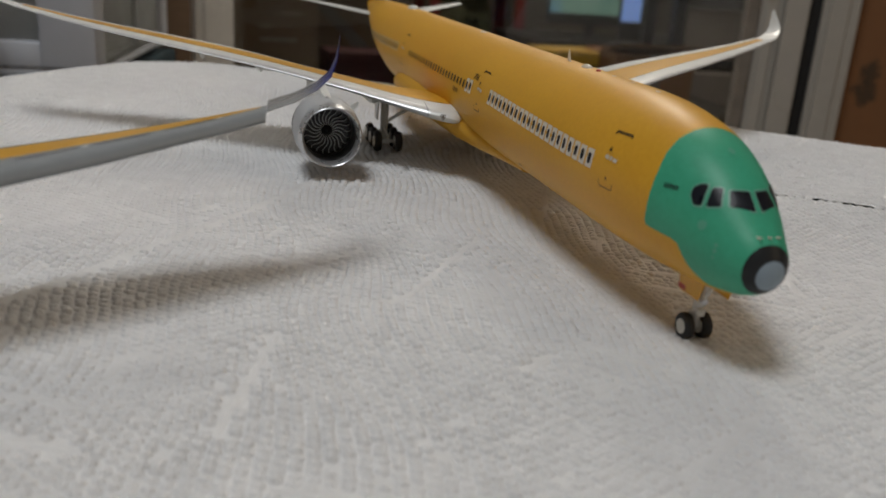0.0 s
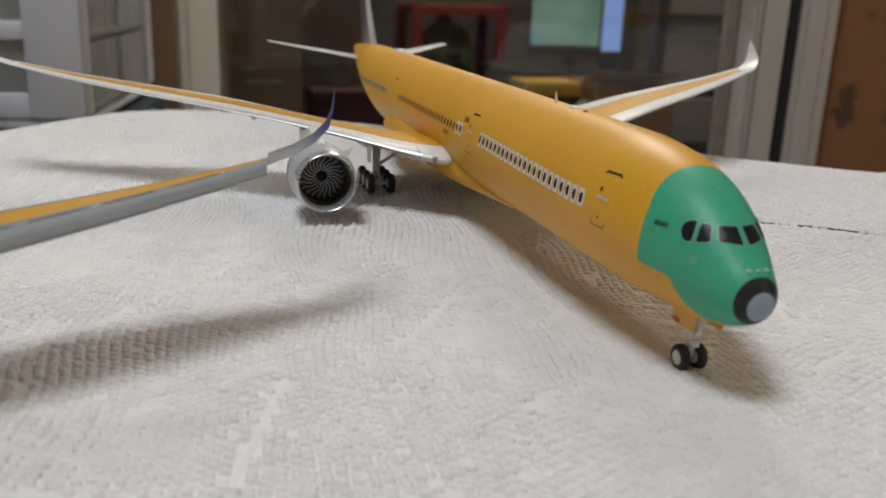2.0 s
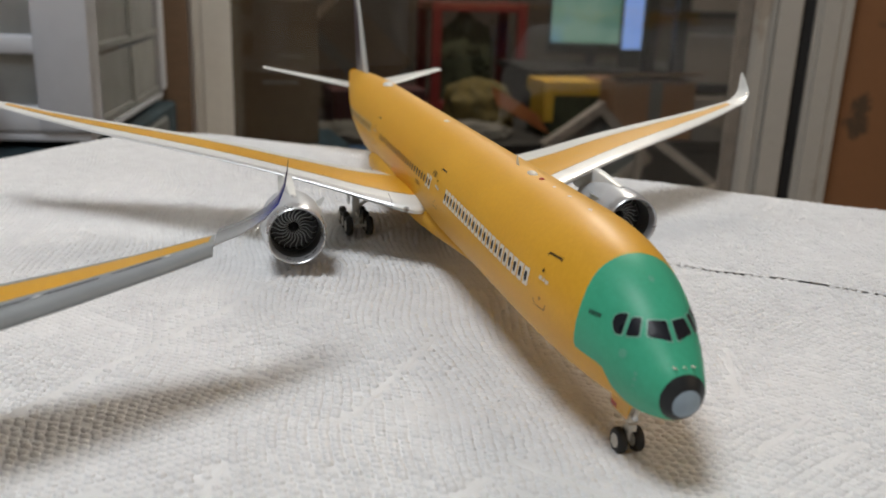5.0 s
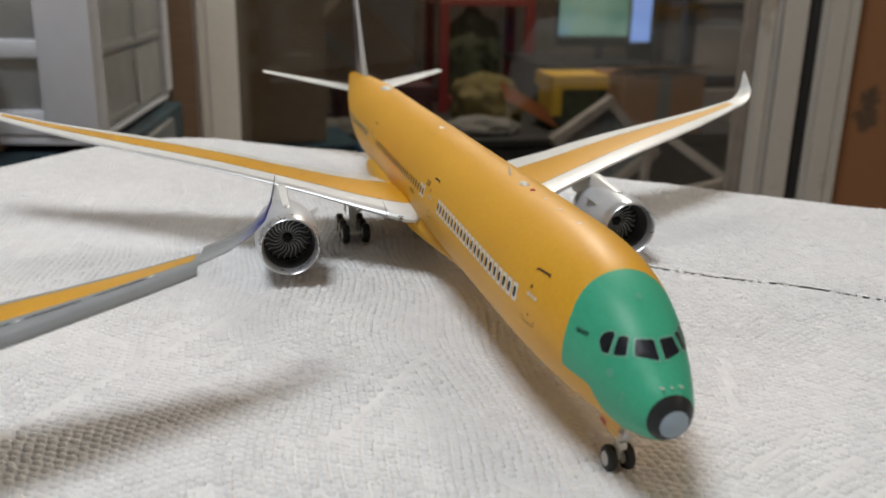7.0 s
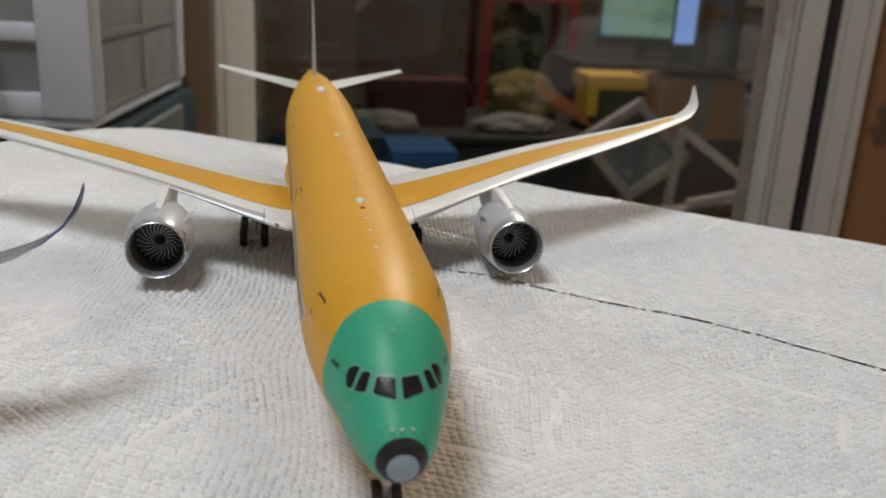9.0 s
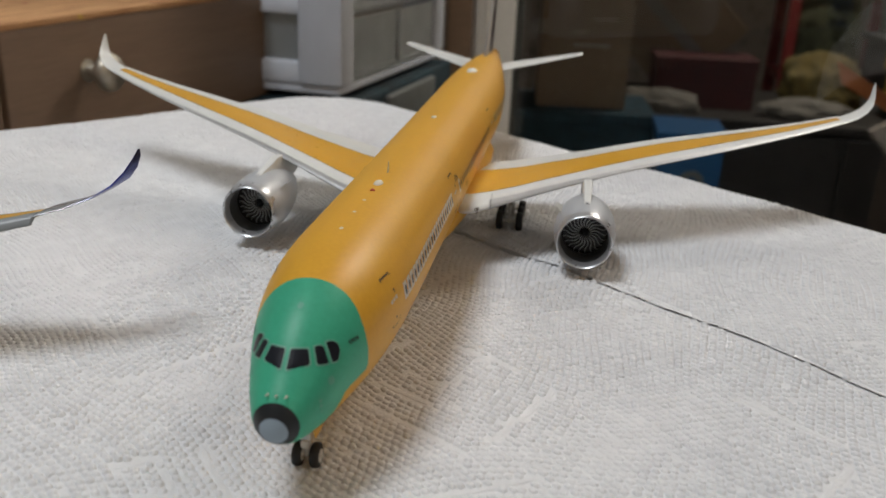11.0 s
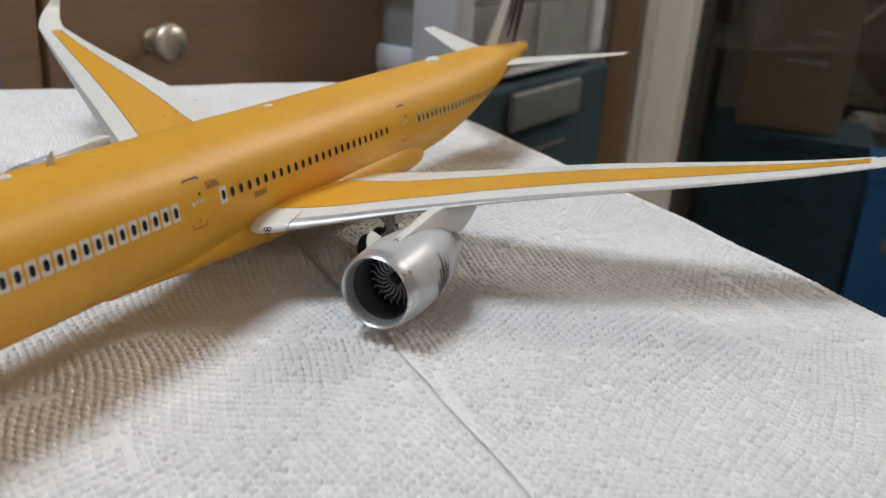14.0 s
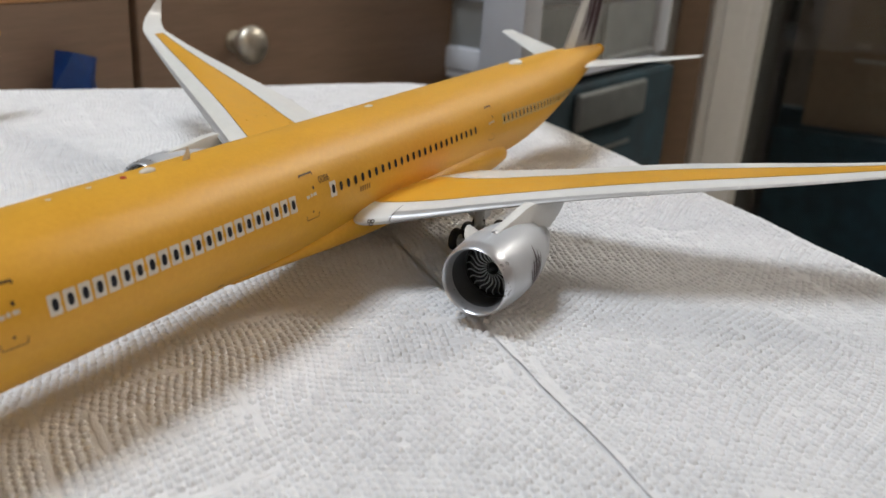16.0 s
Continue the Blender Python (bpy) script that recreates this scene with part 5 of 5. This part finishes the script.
tall = carton("tall_carton", 332, -28, -48, 34, 35, 56, 4, CARD, "large brown carton with small print on a dark chest", flaps=False)
for k, (y, w) in enumerate(((6, 9), (18, 5), (8, 14))):
    part("print_bar", box(-0.14, -0.03, y, y + w, 34 - 5 * k, 35.2 - 5 * k), GREYF, tall, "faded print", smooth=False)
trunk = thing("storage_chest", 326, -40, -150, 4, label="dark blue storage chest standing on the carpet", category="chest")
part("body", box(0, 44, 0, 66, 0, 97, 0.6), DARK, trunk, smooth=False)
part("lid", box(-0.8, 44.8, -0.8, 66.8, 97, 101.6, 0.6), DARK, trunk, smooth=False)
bin_ = thing("blue_bin", 296, -64, -150, 0, label="blue plastic bin with a pale ring label on its front", category="bin")
bm = bmesh.new()
loft([[(4, 3, 0), (26, 3, 0), (26, 22, 0), (4, 22, 0)], [(1, 1, 96), (29, 1, 96), (29, 24, 96), (1, 24, 96)], [(0, 0, 98), (30, 0, 98), (30, 25, 98), (0, 25, 98)], [(0, 0, 102), (30, 0, 102), (30, 25, 102), (0, 25, 102)]], bm=bm)
part("tub", bm, BLUEP, bin_, smooth=False)
part("ring_label", lathe([(0.0, 4.6), (-0.5, 4.4), (-0.5, 2.4), (0.0, 2.2)], 28, (0.9, 11, 84), "x"), POUCH, bin_, "pale ring label")
part("label_bar", box(0.5, 1.3, 6.2, 16.2, 74.6, 78.4, 0.3), POUCH, bin_, "pale bar under the ring")
# added black folds that keep the opening behind the post dark
wrap = thing("dark_folds", 318, 30, -150, 20, label="tall black folds filling the dark area behind the door post", category="curtain")
for k in range(6):
    rings = []
    for z in range(0, 401, 50):
        sway = 0.5 * math.sin(z * 0.02 + k)
        rings.append([(2.4 * math.cos(a) * (1 + 0.15 * math.sin(z * 0.03 + k)), 5.6 * k - 14 + sway + 3.6 * math.sin(a), z) for a in [2 * math.pi * q / 12 for q in range(12)]])
    part("dark_fold", loft(rings), SHADE, wrap)

# weathered frame leaning at the junk
fr = thing("wooden_frame", 300, -112, -96, 0, label="weathered grey wooden frame leaning at a tilt", category="frame")
corners = [Vector((0, -2, 52.5)), Vector((6, -26, 66)), Vector((10, -50, 44)), Vector((2, -24, 30))]
for a, b in zip(corners, corners[1:] + corners[:1]):
    d = (b - a).normalized()
    part("frame_rail", rod(a - d * 2, b + d * 2, 2.6, n=4), GREYF, fr, smooth=False)
bm = bmesh.new()
bm.faces.new([bm.verts.new(c + Vector((1.5, 0, 0))) for c in corners])
part("backing", bm, POUCH, fr, smooth=False)
part("prop", rod((8, -24, 0), (6, -24, 40), 2.2, n=4), GREYF, fr, smooth=False)
part("prop_foot", box(0, 16, -34, -14, -54, 0, 0.6), GREYF, fr, smooth=False)
rail = thing("leaning_rail", 286, -162, -150, 0, label="weathered pale wooden rail leaning on the grey carton", category="rail")
part("rail_bar", rod((-8, -29, 84), (10, 9, 112), 2.4, n=4), GREYF, rail, smooth=False)
part("rail_bar", rod((-12, 14, 88), (-6, -20, 92), 2.2, n=4), GREYF, rail, smooth=False)
part("rail_leg", rod((10, 9, 112), (16, 14, 0), 2.0, n=4), GREYF, rail, smooth=False)
carton("grey_carton", 262, -192, -150, 40, 60, 82, 12, GREYF, "grey weathered carton on the floor by the doorway")

# red shelf unit
shelf = thing("red_shelf", 600, -212, -150, label="red painted metal shelf unit full of dark clutter", category="shelf")
for x in (0, 44):
    for y in (0, 64):
        part("upright", box(x, x + 5, y, y + 7, 0, 153, 0.4), REDMETAL, shelf, smooth=False)
for z in (30, 76, 146):
    part("shelf_board", box(0.5, 48.5, 0.5, 70, z, z + 6, 0.4), REDMETAL, shelf, smooth=False)
heap("dark_clutter", 622, -170, -78, 16, 24, 60, LEAFY, "dark leafy clutter on the red shelf", "clutter", 21)
clutter = bpy.data.objects["dark_clutter"]
rng = random.Random(4)
for k in range(16):
    y, z, turn = rng.uniform(-20, 20), rng.uniform(12, 46), rng.uniform(-1.0, 1.0)
    bm = bmesh.new()
    long, wide = rng.uniform(7, 12), rng.uniform(1.6, 2.8)
    rows = []
    for t in range(5):
        w = wide * math.sin(math.pi * (0.12 + 0.82 * t / 4))
        c = Vector((-15 - 1.4 * t + 0.5 * t * t, y + long * t / 4 * math.sin(turn), z + long * t / 4 * math.cos(turn) - 0.25 * t * t))
        rows.append([c + Vector((0.4, -w * math.cos(turn), w * math.sin(turn))), c, c + Vector((0.4, w * math.cos(turn), -w * math.sin(turn)))])
    vr = [[bm.verts.new(p) for p in r] for r in rows]
    for a, b in zip(vr, vr[1:]):
        for j in range(2):
            bm.faces.new((a[j], a[j + 1], b[j + 1], b[j]))
    bmesh.ops.solidify(bm, geom=bm.faces[:], thickness=0.2)
    part("leaf", bm, LEAFY, clutter)
heap("dark_bag", 622, -172, -114, 16, 24, 28, DARK, "dark bag on the lower shelf", "bag", 31)

# desk with a lit monitor
desk = thing("computer_desk", 500, -330, -150, label="dark computer desk carrying a lit monitor", category="desk")
part("desktop", box(0, 70, 0, 150, 112, 116, 0.4), DARKWOOD, desk, smooth=False)
for y in (2, 142):
    part("panel", box(2, 68, y, y + 5, 0, 112), DARKWOOD, desk, smooth=False)
mon = thing("monitor", 520, -228, -34, -6, label="black flat monitor showing a pale green picture", category="monitor")
part("housing", box(0, 3, -30, 30, 8, 62, 0.8), BLACK, mon)
part("picture", box(-0.25, -0.05, -28, 28, 15, 60), SCREEN, mon, "lit pale green picture", smooth=False)
part("foot", box(-6, 8, -12, 12, 0, 1.2, 0.4), BLACK, mon)
part("neck", box(1, 3, -3, 3, 1, 10), BLACK, mon, smooth=False)
# glowing panel added for the bluish glow at the monitor's right side
glow_panel = thing("blue_glow_panel", 512, -252, -34, 14, label="blue glowing panel added beside the monitor", category="screen")
part("glass", box(-0.3, 0, -8, 8, 12, 50), GLOW, glow_panel, smooth=False)
part("case", box(0, 2, -9, 9, 0, 52, 0.5), BLACK, glow_panel, smooth=False)
# dark shelf posts and stacked boxes at the far side
rack = thing("dark_rack", 490, -330, -150, label="dark metal rack holding stacked grey boxes", category="rack")
for y in (58, 78, 10):
    part("upright", box(-12, -6, y, y + 7, 0, 300), BLACK, rack, smooth=False)
for z in (106, 150):
    part("shelf", box(-14, 20, 0, 62, z, z + 4), BLACK, rack, smooth=False)
carton("grey_box", 480, -322, -40, 20, 48, 30, 0, GREYF, "grey box with small print on the dark rack", flaps=False)
carton("grey_box", 480, -320, 4, 20, 46, 30, 0, GREYF, "grey box with small print on the dark rack", flaps=False)
carton("pale_carton", 470, -325, -150, 22, 52, 102, 0, GREYF, "pale carton under the dark rack", flaps=False)
